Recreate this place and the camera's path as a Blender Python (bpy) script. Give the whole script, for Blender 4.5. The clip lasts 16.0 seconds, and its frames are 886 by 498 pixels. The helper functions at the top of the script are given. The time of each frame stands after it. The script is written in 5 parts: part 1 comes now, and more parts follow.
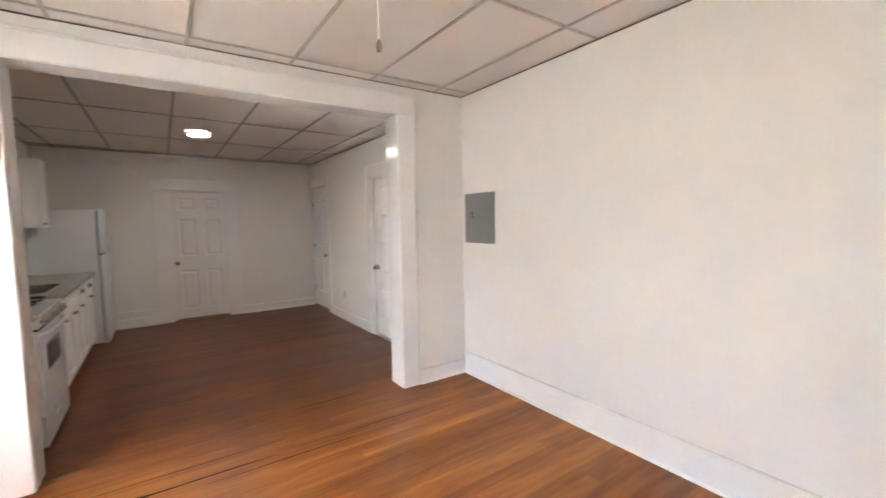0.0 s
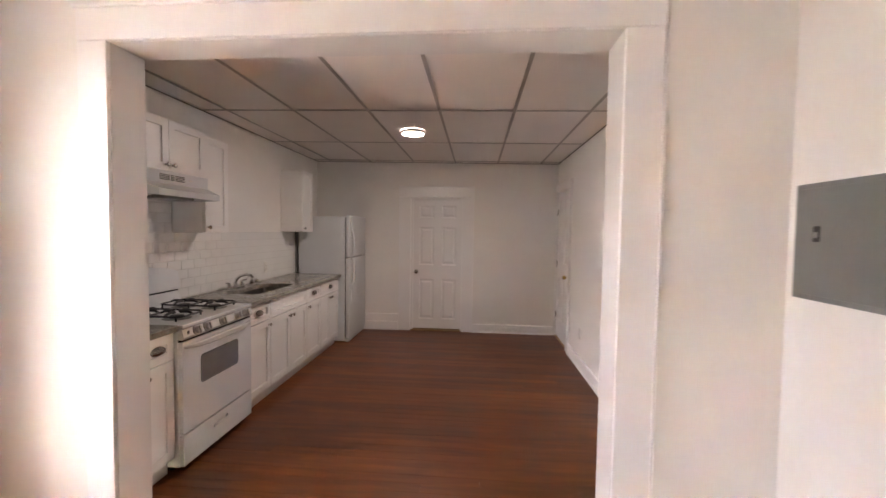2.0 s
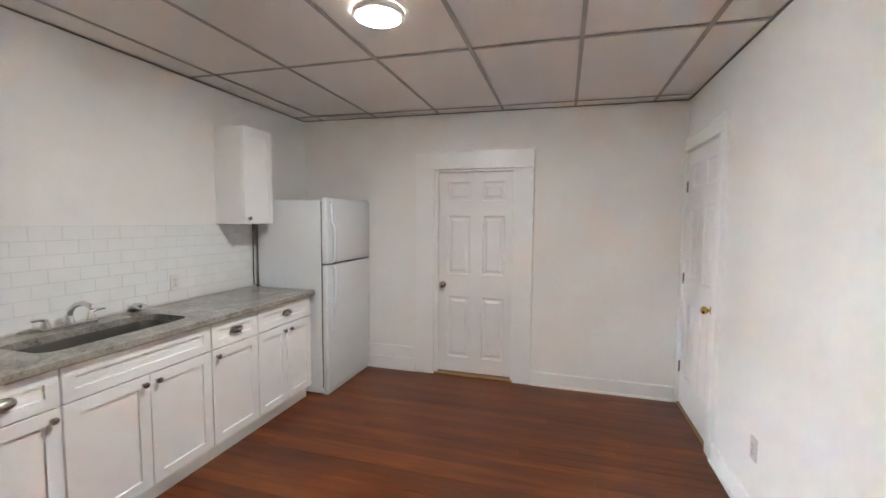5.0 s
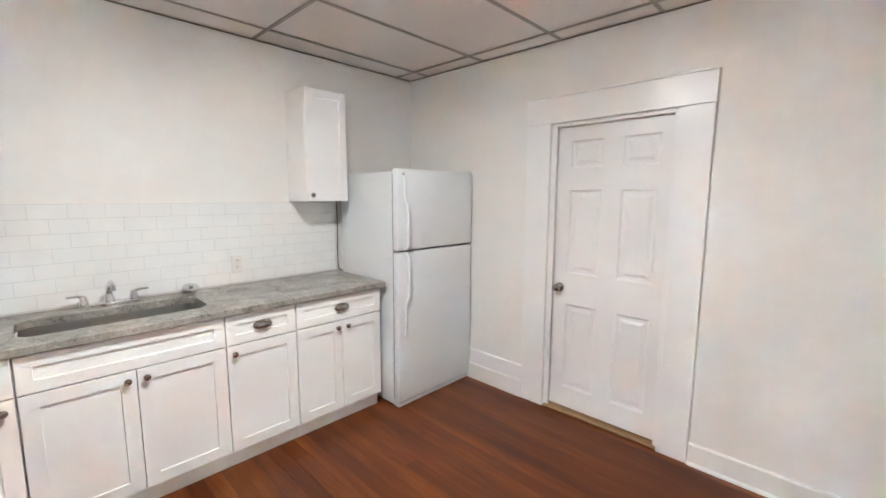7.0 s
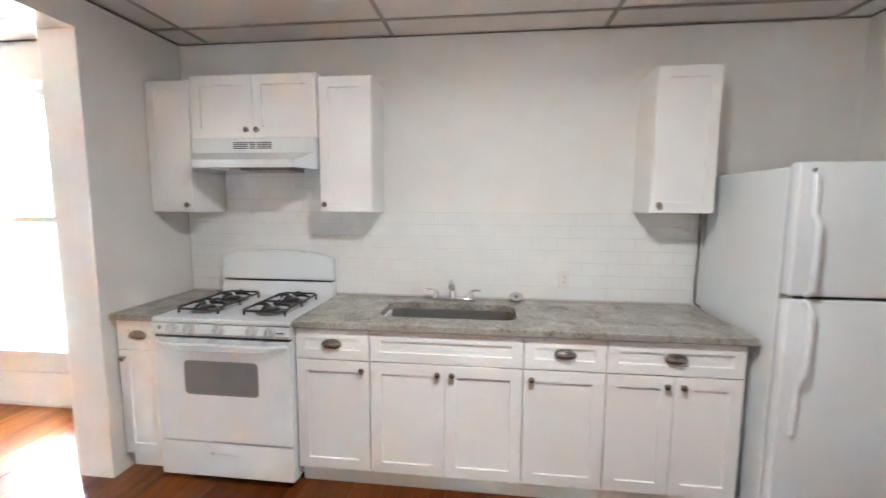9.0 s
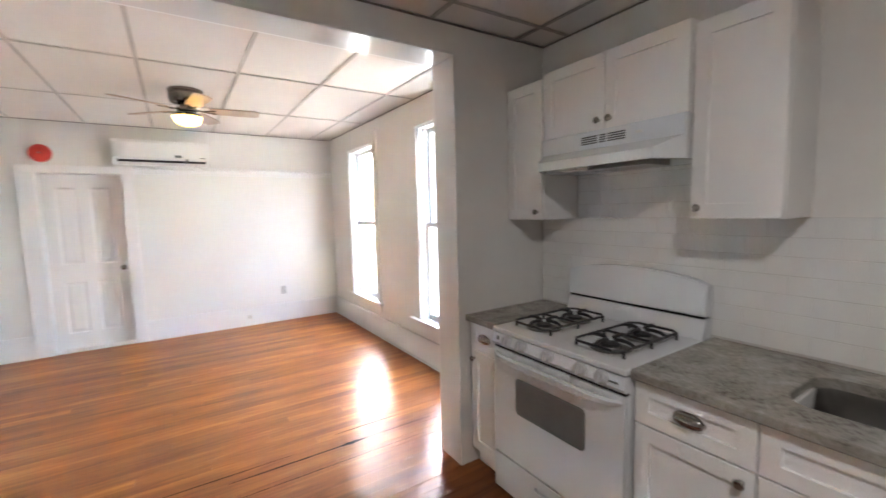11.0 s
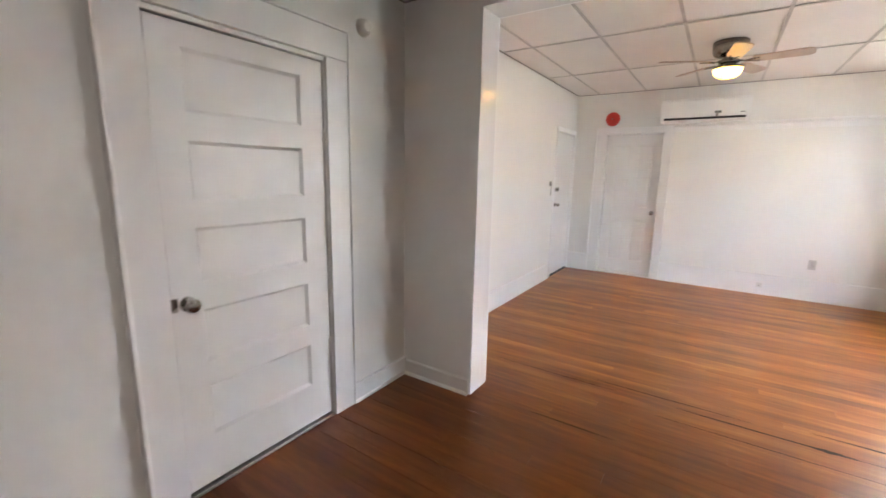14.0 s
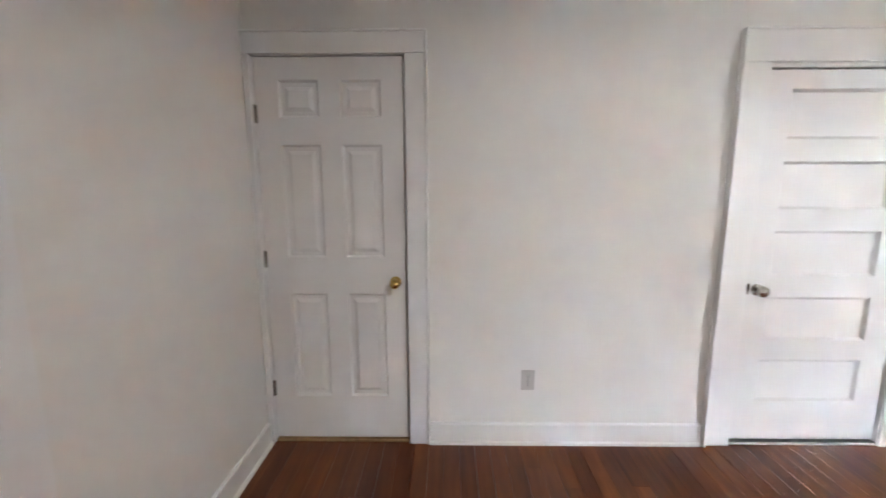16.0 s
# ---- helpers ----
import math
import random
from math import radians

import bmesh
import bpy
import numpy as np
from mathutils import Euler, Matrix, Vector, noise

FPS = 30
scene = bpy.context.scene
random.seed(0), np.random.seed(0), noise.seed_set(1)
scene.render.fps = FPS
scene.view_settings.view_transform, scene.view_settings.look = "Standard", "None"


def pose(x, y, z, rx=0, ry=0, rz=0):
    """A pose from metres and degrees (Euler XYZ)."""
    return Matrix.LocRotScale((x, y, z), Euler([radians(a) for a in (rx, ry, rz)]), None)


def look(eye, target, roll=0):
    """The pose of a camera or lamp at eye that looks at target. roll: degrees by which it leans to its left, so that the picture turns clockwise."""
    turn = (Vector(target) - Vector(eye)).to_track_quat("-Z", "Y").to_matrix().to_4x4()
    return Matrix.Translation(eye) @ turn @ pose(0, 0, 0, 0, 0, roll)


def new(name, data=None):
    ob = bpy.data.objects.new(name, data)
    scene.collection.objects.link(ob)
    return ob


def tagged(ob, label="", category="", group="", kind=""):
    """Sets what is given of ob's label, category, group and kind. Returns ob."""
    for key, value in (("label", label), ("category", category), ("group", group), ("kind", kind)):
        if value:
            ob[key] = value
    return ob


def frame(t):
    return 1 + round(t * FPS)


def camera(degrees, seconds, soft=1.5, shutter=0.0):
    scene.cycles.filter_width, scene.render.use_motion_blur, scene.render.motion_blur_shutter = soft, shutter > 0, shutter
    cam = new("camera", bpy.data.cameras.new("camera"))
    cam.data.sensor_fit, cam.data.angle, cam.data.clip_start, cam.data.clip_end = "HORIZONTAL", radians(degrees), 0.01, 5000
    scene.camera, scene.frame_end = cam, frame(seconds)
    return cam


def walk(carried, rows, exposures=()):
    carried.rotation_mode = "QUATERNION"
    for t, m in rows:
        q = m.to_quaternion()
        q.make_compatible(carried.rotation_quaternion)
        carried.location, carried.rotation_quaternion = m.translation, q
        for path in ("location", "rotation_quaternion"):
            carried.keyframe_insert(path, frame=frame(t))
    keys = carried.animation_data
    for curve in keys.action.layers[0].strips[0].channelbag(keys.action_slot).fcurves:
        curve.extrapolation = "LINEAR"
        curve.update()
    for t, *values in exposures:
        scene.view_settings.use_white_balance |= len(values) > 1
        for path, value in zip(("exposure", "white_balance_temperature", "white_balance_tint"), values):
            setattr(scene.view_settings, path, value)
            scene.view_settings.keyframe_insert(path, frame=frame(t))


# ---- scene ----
cam = camera(94.4, 16.0, shutter=0.4)
PATH = [
    (0, (0.166, 0.169, 1.471), (1.293, 1.815, 1.329), -1.1),
    (0.5, (0.535, 0.387, 1.475), (1.213, 2.263, 1.328), -0.7),
    (1, (0.784, 0.701, 1.47), (1.067, 2.678, 1.363), 0.5),
    (1.5, (1.023, 1.063, 1.493), (1.098, 3.061, 1.43), 0.1),
    (2, (1.233, 1.455, 1.502), (1.073, 3.447, 1.414), 0.8),
    (2.5, (1.308, 1.915, 1.481), (0.997, 3.888, 1.383), 0.4),
    (3, (1.438, 2.343, 1.493), (1.045, 4.301, 1.398), -0.2),
    (3.5, (1.412, 2.722, 1.494), (0.956, 4.667, 1.396), 0.2),
    (6, (1.648, 4.376, 1.51), (0.804, 6.176, 1.288), -0.1),
    (6.5, (1.781, 4.683, 1.467), (0.564, 6.252, 1.23), -1.1),
    (7, (1.714, 4.995, 1.504), (0.329, 6.415, 1.251), 0.2),
    (7.5, (1.73, 5.262, 1.484), (0.053, 6.319, 1.219), 0.1),
    (8, (1.714, 5.438, 1.511), (-0.175, 6.038, 1.244), 0.9),
    (8.5, (1.554, 5.505, 1.511), (-0.432, 5.609, 1.302), 1.6),
    (9, (1.403, 5.513, 1.509), (-0.572, 5.288, 1.293), 0.3),
    (9.2, (1.335, 5.528, 1.53), (-0.612, 5.135, 1.298), -0.1),
    (11.3, (0.79, 5.352, 1.518), (-0.059, 3.549, 1.351), -0.8),
    (11.5, (0.761, 5.338, 1.52), (0.081, 3.464, 1.362), -0.3),
    (12, (0.735, 5.333, 1.524), (0.5, 3.353, 1.372), 0.7),
    (12.5, (0.755, 5.344, 1.523), (0.969, 3.362, 1.365), 1.4),
    (13, (0.767, 5.373, 1.497), (1.355, 3.471, 1.307), 1.0),
    (13.5, (0.745, 5.503, 1.484), (1.645, 3.735, 1.233), 0.8),
    (14, (0.629, 5.674, 1.443), (1.715, 4.035, 1.078), 1.1),
    (14.5, (0.45, 5.832, 1.444), (1.845, 4.447, 1.078), 0.6),
    (15, (0.352, 6.062, 1.439), (2.121, 5.195, 1.095), -0.0),
    (15.5, (0.32, 6.349, 1.433), (2.271, 6.044, 1.117), -0.2),
    (16, (0.281, 6.527, 1.443), (2.256, 6.553, 1.129), -0.1),
]
EXPOSURES = [(0, 6.96, 6950, 13), (1.5, 7.0, 7050, 17), (2.5, 7.27, 7500, 26), (3.05, 7.42, 7450, 27), (3.5, 7.55, 6300, 14), (6.0, 8.26, 6150, 8), (7.0, 8.51, 6100, 8),
             (8.5, 8.41, 6100, 8), (9.2, 8.18, 6100, 8), (10.2, 7.45, 6350, 12), (11.3, 7.1, 6400, 11), (12.5, 7.02, 6480, 10), (13.5, 6.75, 6700, 12), (14.5, 6.83, 6800, 13), (15.0, 7.0, 6450, 12), (15.4, 7.2, 6250, 10), (16.0, 7.5, 6300, 10)]
walk(cam, [(t, look(eye, target, roll)) for t, eye, target, roll in PATH], EXPOSURES)
SKY, SUN, LED, BOWL = 0.15, 3.2, 1.15, 0.14

# ---- light and sky ----
world = bpy.data.worlds.new("sky")
scene.world = world
world.use_nodes = True
wn = world.node_tree
sky = wn.nodes.new("ShaderNodeTexSky")
sky.sky_type, sky.sun_disc = "NISHITA", False
sky.sun_elevation, sky.sun_rotation = radians(48), radians(175)
sky.air_density, sky.dust_density = 1.0, 6.0
wn.links.new(sky.outputs["Color"], wn.nodes["Background"].inputs["Color"])
wn.nodes["Background"].inputs["Strength"].default_value = SKY

sun = bpy.data.lights.new("sun", "SUN")
sun.energy, sun.angle, sun.color = SUN, radians(2), (1.0, 0.93, 0.84)
sun_ob = new("sun", sun)
sun_ob.matrix_world = look((0.7, -8.0, 9.0), (0, 0, 0))


# ---- materials ----
def material(name, color, rough=0.5, metal=0.0, spec=0.5, vary=0.0, vscale=3.0, bump=0.0, bscale=60.0, emit=0.0,
             emit_color=None, coat=0.0, island=0.0, stretch=(1, 1, 1), rvary=0.0):
    """A painted, metal or plastic surface with slow stains, fine grain and relief."""
    m = bpy.data.materials.new(name)
    m.use_nodes = True
    nt = m.node_tree
    b = nt.nodes["Principled BSDF"]
    b.inputs["Base Color"].default_value = (*color, 1)
    b.inputs["Roughness"].default_value = rough
    b.inputs["Metallic"].default_value = metal
    b.inputs["Specular IOR Level"].default_value = spec
    b.inputs["Coat Weight"].default_value = coat
    b.inputs["Coat Roughness"].default_value = 0.12
    if emit:
        b.inputs["Emission Color"].default_value = (*(emit_color or color), 1)
        b.inputs["Emission Strength"].default_value = emit
    geo = nt.nodes.new("ShaderNodeNewGeometry")
    mp = nt.nodes.new("ShaderNodeMapping")
    mp.inputs["Scale"].default_value = stretch
    nt.links.new(geo.outputs["Position"], mp.inputs["Vector"])
    if vary or rvary:
        n1 = nt.nodes.new("ShaderNodeTexNoise")
        n1.inputs["Scale"].default_value, n1.inputs["Detail"].default_value = vscale, 6
        nt.links.new(mp.outputs["Vector"], n1.inputs["Vector"])
        if rvary:
            rr = nt.nodes.new("ShaderNodeMapRange")
            rr.inputs["To Min"].default_value, rr.inputs["To Max"].default_value = rough - rvary, rough + rvary
            nt.links.new(n1.outputs["Fac"], rr.inputs["Value"])
            nt.links.new(rr.outputs["Result"], b.inputs["Roughness"])
        n2 = nt.nodes.new("ShaderNodeTexNoise")
        n2.inputs["Scale"].default_value, n2.inputs["Detail"].default_value = vscale * 22, 3
        nt.links.new(mp.outputs["Vector"], n2.inputs["Vector"])
        add = nt.nodes.new("ShaderNodeMath")
        add.operation = "MULTIPLY_ADD"
        nt.links.new(n2.outputs["Fac"], add.inputs[0])
        add.inputs[1].default_value = 0.35
        nt.links.new(n1.outputs["Fac"], add.inputs[2])
        last = add.outputs[0]
        if island:
            a2 = nt.nodes.new("ShaderNodeMath")
            a2.operation = "MULTIPLY_ADD"
            nt.links.new(geo.outputs["Random Per Island"], a2.inputs[0])
            a2.inputs[1].default_value = island
            nt.links.new(last, a2.inputs[2])
            last = a2.outputs[0]
        mr = nt.nodes.new("ShaderNodeMapRange")
        mr.inputs["From Min"].default_value, mr.inputs["From Max"].default_value = 0.45, 0.9 + island
        mr.inputs["To Min"].default_value, mr.inputs["To Max"].default_value = 1 - vary, 1 + vary * 0.4
        nt.links.new(last, mr.inputs["Value"])
        mul = nt.nodes.new("ShaderNodeMix")
        mul.data_type, mul.blend_type = "RGBA", "MULTIPLY"
        mul.inputs[0].default_value = 1
        mul.inputs[6].default_value = (*color, 1)
        nt.links.new(mr.outputs["Result"], mul.inputs[7])
        nt.links.new(mul.outputs[2], b.inputs["Base Color"])
    if bump:
        n3 = nt.nodes.new("ShaderNodeTexNoise")
        n3.inputs["Scale"].default_value, n3.inputs["Detail"].default_value = bscale, 4
        nt.links.new(mp.outputs["Vector"], n3.inputs["Vector"])
        bm_ = nt.nodes.new("ShaderNodeBump")
        bm_.inputs["Strength"].default_value, bm_.inputs["Distance"].default_value = bump, 0.004
        nt.links.new(n3.outputs["Fac"], bm_.inputs["Height"])
        nt.links.new(bm_.outputs["Normal"], b.inputs["Normal"])
    return m


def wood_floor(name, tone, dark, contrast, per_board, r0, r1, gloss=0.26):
    """Old heart-pine strips under a glossy varnish: each board has its own tone, with long grain along x. tone, dark:
    floor colours of the living room and the kitchen, which run into each other through the opening; dark holds the
    kitchen's dimmer light as well as its stain; contrast: of the grain; per_board: how far boards differ.
    """
    m = bpy.data.materials.new(name)
    m.use_nodes = True
    nt = m.node_tree
    b = nt.nodes["Principled BSDF"]
    L = nt.links.new

    def node(kind, **kw):
        n = nt.nodes.new(kind)
        for k, v in kw.items():
            n.inputs[k].default_value = v
        return n
    geo, info = node("ShaderNodeNewGeometry"), node("ShaderNodeObjectInfo")
    shift = node("ShaderNodeCombineXYZ")
    big = nt.nodes.new("ShaderNodeMath")
    big.operation = "MULTIPLY"
    big.inputs[1].default_value = 37.0
    L(info.outputs["Random"], big.inputs[0])
    L(big.outputs[0], shift.inputs["X"])
    L(big.outputs[0], shift.inputs["Z"])
    addv = nt.nodes.new("ShaderNodeVectorMath")
    L(geo.outputs["Position"], addv.inputs[0])
    L(shift.outputs[0], addv.inputs[1])

    def grain(sx, sy, scale, detail, dist=0.0, own=True):
        mp = node("ShaderNodeMapping", Scale=(sx, sy, 1.0))
        L(addv.outputs[0] if own else geo.outputs["Position"], mp.inputs["Vector"])
        n = node("ShaderNodeTexNoise", Scale=scale, Detail=detail, Distortion=dist)
        L(mp.outputs["Vector"], n.inputs["Vector"])
        return n.outputs["Fac"]
    streak, fine, slow = grain(0.8, 9.0, 2.4, 5, 1.2), grain(1.6, 40.0, 5.0, 4), grain(0.6, 3.0, 1.3, 4)
    stain, band = grain(0.8, 1.6, 1.7, 7, 0.8, own=False), grain(0.75, 7.0, 1.5, 6, 1.0, own=False)

    def mad(a, k, c):
        n = nt.nodes.new("ShaderNodeMath")
        n.operation = "MULTIPLY_ADD"
        L(a, n.inputs[0])
        n.inputs[1].default_value = k
        if isinstance(c, float):
            n.inputs[2].default_value = c
        else:
            L(c, n.inputs[2])
        return n.outputs[0]
    soft = 0.25 + 0.3 * contrast
    rest = 0.35 - 0.75 * contrast - 0.5 * soft - 0.5 * per_board
    v = mad(info.outputs["Random"], per_board, mad(streak, 0.6 * contrast, mad(fine, 0.2 * contrast, mad(stain, soft, mad(band, 0.7 * contrast, mad(slow, 0.3, rest))))))
    ramp = node("ShaderNodeValToRGB")
    els = ramp.color_ramp.elements
    els[0].position, els[0].color = 0.0, (0.085, 0.020, 0.005, 1)
    els[1].position, els[1].color = 1.0, (0.56, 0.235, 0.062, 1)
    for p, c in ((0.28, (0.16, 0.042, 0.0095, 1)), (0.55, (0.265, 0.080, 0.018, 1)), (0.8, (0.39, 0.14, 0.034, 1))):
        e = els.new(p)
        e.color = c
    L(v, ramp.inputs["Fac"])
    # boards darken towards the kitchen: stain plus its dimmer light, put into the colour
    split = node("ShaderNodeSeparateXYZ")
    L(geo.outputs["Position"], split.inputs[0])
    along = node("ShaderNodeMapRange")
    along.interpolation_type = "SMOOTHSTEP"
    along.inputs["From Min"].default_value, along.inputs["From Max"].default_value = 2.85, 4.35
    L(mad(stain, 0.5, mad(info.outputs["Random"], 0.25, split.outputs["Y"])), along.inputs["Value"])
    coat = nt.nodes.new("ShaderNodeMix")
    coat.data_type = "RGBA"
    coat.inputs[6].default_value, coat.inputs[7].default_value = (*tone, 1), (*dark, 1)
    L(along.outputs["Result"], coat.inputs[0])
    tint = nt.nodes.new("ShaderNodeMix")
    tint.data_type, tint.blend_type = "RGBA", "MULTIPLY"
    tint.inputs[0].default_value = 1
    L(ramp.outputs["Color"], tint.inputs[6])
    L(coat.outputs[2], tint.inputs[7])
    L(tint.outputs[2], b.inputs["Base Color"])
    rough = nt.nodes.new("ShaderNodeMapRange")
    rough.inputs["To Min"].default_value, rough.inputs["To Max"].default_value = r0, r1
    L(slow, rough.inputs["Value"])
    L(rough.outputs["Result"], b.inputs["Roughness"])
    b.inputs["Specular IOR Level"].default_value = gloss
    b.inputs["Coat Weight"].default_value = 0.06
    b.inputs["Coat Roughness"].default_value = 0.3
    bump = node("ShaderNodeBump", Strength=0.035, Distance=0.003)
    wav = mad(fine, 0.3, grain(0.8, 5.0, 2.0, 2))
    L(wav, bump.inputs["Height"])
    L(bump.outputs["Normal"], b.inputs["Normal"])
    return m


def granite():
    m = material("granite", (0.34, 0.32, 0.29), 0.16, 0, 0.5)
    nt = m.node_tree
    b = nt.nodes["Principled BSDF"]
    geo = nt.nodes.new("ShaderNodeNewGeometry")
    outs = []
    for sc, det in ((7, 5), (60, 5), (170, 2)):
        n = nt.nodes.new("ShaderNodeTexNoise")
        n.inputs["Scale"].default_value, n.inputs["Detail"].default_value = sc, det
        n.inputs["Distortion"].default_value = 0.8
        nt.links.new(geo.outputs["Position"], n.inputs["Vector"])
        outs.append(n.outputs["Fac"])
    s = outs[0]
    for o, k in ((outs[1], 0.9), (outs[2], 0.4)):
        a = nt.nodes.new("ShaderNodeMath")
        a.operation = "MULTIPLY_ADD"
        nt.links.new(o, a.inputs[0])
        a.inputs[1].default_value = k
        nt.links.new(s, a.inputs[2])
        s = a.outputs[0]
    mr = nt.nodes.new("ShaderNodeMapRange")
    mr.inputs["From Min"].default_value, mr.inputs["From Max"].default_value = 0.75, 1.55
    nt.links.new(s, mr.inputs["Value"])
    ramp = nt.nodes.new("ShaderNodeValToRGB")
    els = ramp.color_ramp.elements
    els[0].position, els[0].color = 0.08, (0.10, 0.082, 0.062, 1)
    els[1].position, els[1].color = 0.98, (0.45, 0.432, 0.395, 1)
    for p, c in ((0.32, (0.255, 0.236, 0.206, 1)), (0.55, (0.315, 0.294, 0.26, 1))):
        els.new(p).color = c
    nt.links.new(mr.outputs["Result"], ramp.inputs["Fac"])
    nt.links.new(ramp.outputs["Color"], b.inputs["Base Color"])
    return m


def glass():
    m = bpy.data.materials.new("window_glass")
    m.use_nodes = True
    b = m.node_tree.nodes["Principled BSDF"]
    b.inputs["Base Color"].default_value = (0.97, 0.99, 0.98, 1)
    b.inputs["Roughness"].default_value = 0.0
    b.inputs["Transmission Weight"].default_value = 1.0
    b.inputs["IOR"].default_value = 1.45
    return m


WALL = material("wall_paint", (0.80, 0.781, 0.748), 0.48, 0, 0.4, vary=0.035, vscale=1.1, bump=0.05, bscale=90, rvary=0.06)
TRIM = material("trim_gloss_paint", (0.82, 0.808, 0.797), 0.31, 0, 0.5, vary=0.03, vscale=2.5, bump=0.05, bscale=22, rvary=0.06)
DOORP = material("door_paint", (0.80, 0.785, 0.775), 0.33, 0, 0.5, vary=0.03, vscale=2.0, bump=0.08, bscale=35, rvary=0.06)
CABW = material("cabinet_lacquer", (0.86, 0.85, 0.832), 0.34, 0, 0.5, vary=0.02, vscale=2.0, bump=0.03, bscale=80, rvary=0.05)
ENAMEL = material("white_enamel", (0.74, 0.765, 0.785), 0.2, 0, 0.5, vary=0.02, vscale=3.0, rvary=0.04)
FRIDGE = material("pebbled_appliance_white", (0.71, 0.735, 0.75), 0.36, 0, 0.5, vary=0.02, vscale=2.0, bump=0.12, bscale=420)
PLASTIC = material("white_plastic", (0.72, 0.70, 0.66), 0.4, 0, 0.5, vary=0.02, vscale=4.0)
ACWHITE = material("bright_white_plastic", (0.83, 0.825, 0.81), 0.32, 0, 0.5, vary=0.02, vscale=4.0)
OUTLETP = material("aged_outlet_plastic", (0.55, 0.53, 0.50), 0.4, 0, 0.5, vary=0.03, vscale=6.0)
TILEC = material("ceiling_panel", (0.76, 0.715, 0.68), 0.9, 0, 0.2, vary=0.06, vscale=1.6, bump=0.35, bscale=160, island=0.25)
TBAR = material("ceiling_grid_metal", (0.36, 0.325, 0.295), 0.5, 0.0, 0.4, vary=0.25, vscale=2.2)
# dark brown carries the shadow gap between panels and wall, besides stains
ANGLE = material("stained_gap_shade_metal", (0.24, 0.205, 0.175), 0.6, 0.0, 0.3, vary=0.6, vscale=3.0)
TBARL = material("pale_ceiling_grid_metal", (0.52, 0.48, 0.44), 0.5, 0.0, 0.4, vary=0.3, vscale=2.2)
GLAZE = material("glazed_tile", (0.80, 0.80, 0.785), 0.09, 0, 0.5, vary=0.03, vscale=6.0, bump=0.05, bscale=25)
GROUT = material("grout", (0.63, 0.615, 0.59), 0.9, 0, 0.2, vary=0.15, vscale=8.0)
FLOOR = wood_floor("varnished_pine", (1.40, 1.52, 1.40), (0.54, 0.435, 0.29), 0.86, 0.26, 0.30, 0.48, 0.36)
DARKGAP = material("dark_joint", (0.018, 0.012, 0.009), 0.8, 0, 0.2, vary=0.3, vscale=6)
STONE = granite()
STEEL = material("brushed_steel", (0.24, 0.23, 0.215), 0.32, 1.0, 0.5, vary=0.1, vscale=4)
SATIN = material("bright_satin_nickel", (0.64, 0.62, 0.59), 0.2, 1.0, 0.5, vary=0.1, vscale=20)
PEWTER = material("dark_nickel", (0.24, 0.22, 0.20), 0.22, 1.0, 0.5, vary=0.1, vscale=10)
BURN = material("dull_burner_alloy", (0.20, 0.195, 0.19), 0.5, 0.7, 0.5, vary=0.2, vscale=15)
GLOSSTRIM = material("high_gloss_trim_paint", (0.82, 0.80, 0.785), 0.13, 0, 0.5, vary=0.03, vscale=2.5, bump=0.06, bscale=18)
CHROME = material("chrome", (0.72, 0.72, 0.72), 0.08, 1.0, 0.5, vary=0.06, vscale=9)
NICKEL = material("satin_nickel", (0.40, 0.375, 0.345), 0.26, 1.0, 0.5, vary=0.15, vscale=14, rvary=0.06)
BRASS = material("polished_brass", (0.62, 0.43, 0.14), 0.14, 1.0, 0.5, vary=0.12, vscale=14)
KNOBW = material("grey_white_knob_plastic", (0.50, 0.505, 0.51), 0.32, 0, 0.5, vary=0.05, vscale=9)
IRON = material("black_enamelled_iron", (0.022, 0.021, 0.022), 0.4, 0, 0.5, vary=0.3, vscale=20, bump=0.1, bscale=200)
BLACK = material("black_rubber", (0.018, 0.018, 0.018), 0.6, 0, 0.4, vary=0.2, vscale=10)
OVENGLASS = material("grey_oven_glass", (0.185, 0.18, 0.18), 0.12, 0, 0.5, vary=0.1, vscale=5)
PANELGREY = material("grey_panel_paint", (0.155, 0.165, 0.158), 0.42, 0, 0.5, vary=0.10, vscale=5, bump=0.05, bscale=120)
RED = material("red_alarm_enamel", (0.62, 0.045, 0.03), 0.32, 0, 0.5, vary=0.1, vscale=9)
BLADE = material("pale_maple_blade", (0.48, 0.36, 0.28), 0.4, 0, 0.4, vary=0.2, vscale=4, stretch=(3, 1, 1))
SILL = material("worn_oak_threshold", (0.36, 0.22, 0.10), 0.5, 0, 0.4, vary=0.3, vscale=6, stretch=(1, 9, 1))
ALU = material("aluminium_threshold", (0.55, 0.54, 0.52), 0.35, 1.0, 0.5, vary=0.15, vscale=9)
GLASS = glass()
LEDWHITE = material("led_diffuser", (0.9, 0.9, 0.88), 0.5, emit=LED, emit_color=(1.0, 0.96, 0.92))
BULB = material("warm_frosted_bowl", (0.9, 0.85, 0.7), 0.4, emit=BOWL, emit_color=(1.0, 0.52, 0.06))
GRASS = material("worn_asphalt", (0.085, 0.09, 0.082), 0.9, 0, 0.2, vary=0.2, vscale=1.2, bump=0.3, bscale=30)
SIDING = material("grey_green_siding", (0.15, 0.215, 0.21), 0.6, 0, 0.3, vary=0.1, vscale=1.0)
SHINGLE = material("grey_shingle", (0.13, 0.13, 0.135), 0.9, 0, 0.2, vary=0.3, vscale=4)
BARK = material("bark", (0.13, 0.095, 0.07), 0.9, 0, 0.2, vary=0.4, vscale=8, bump=0.6, bscale=25)
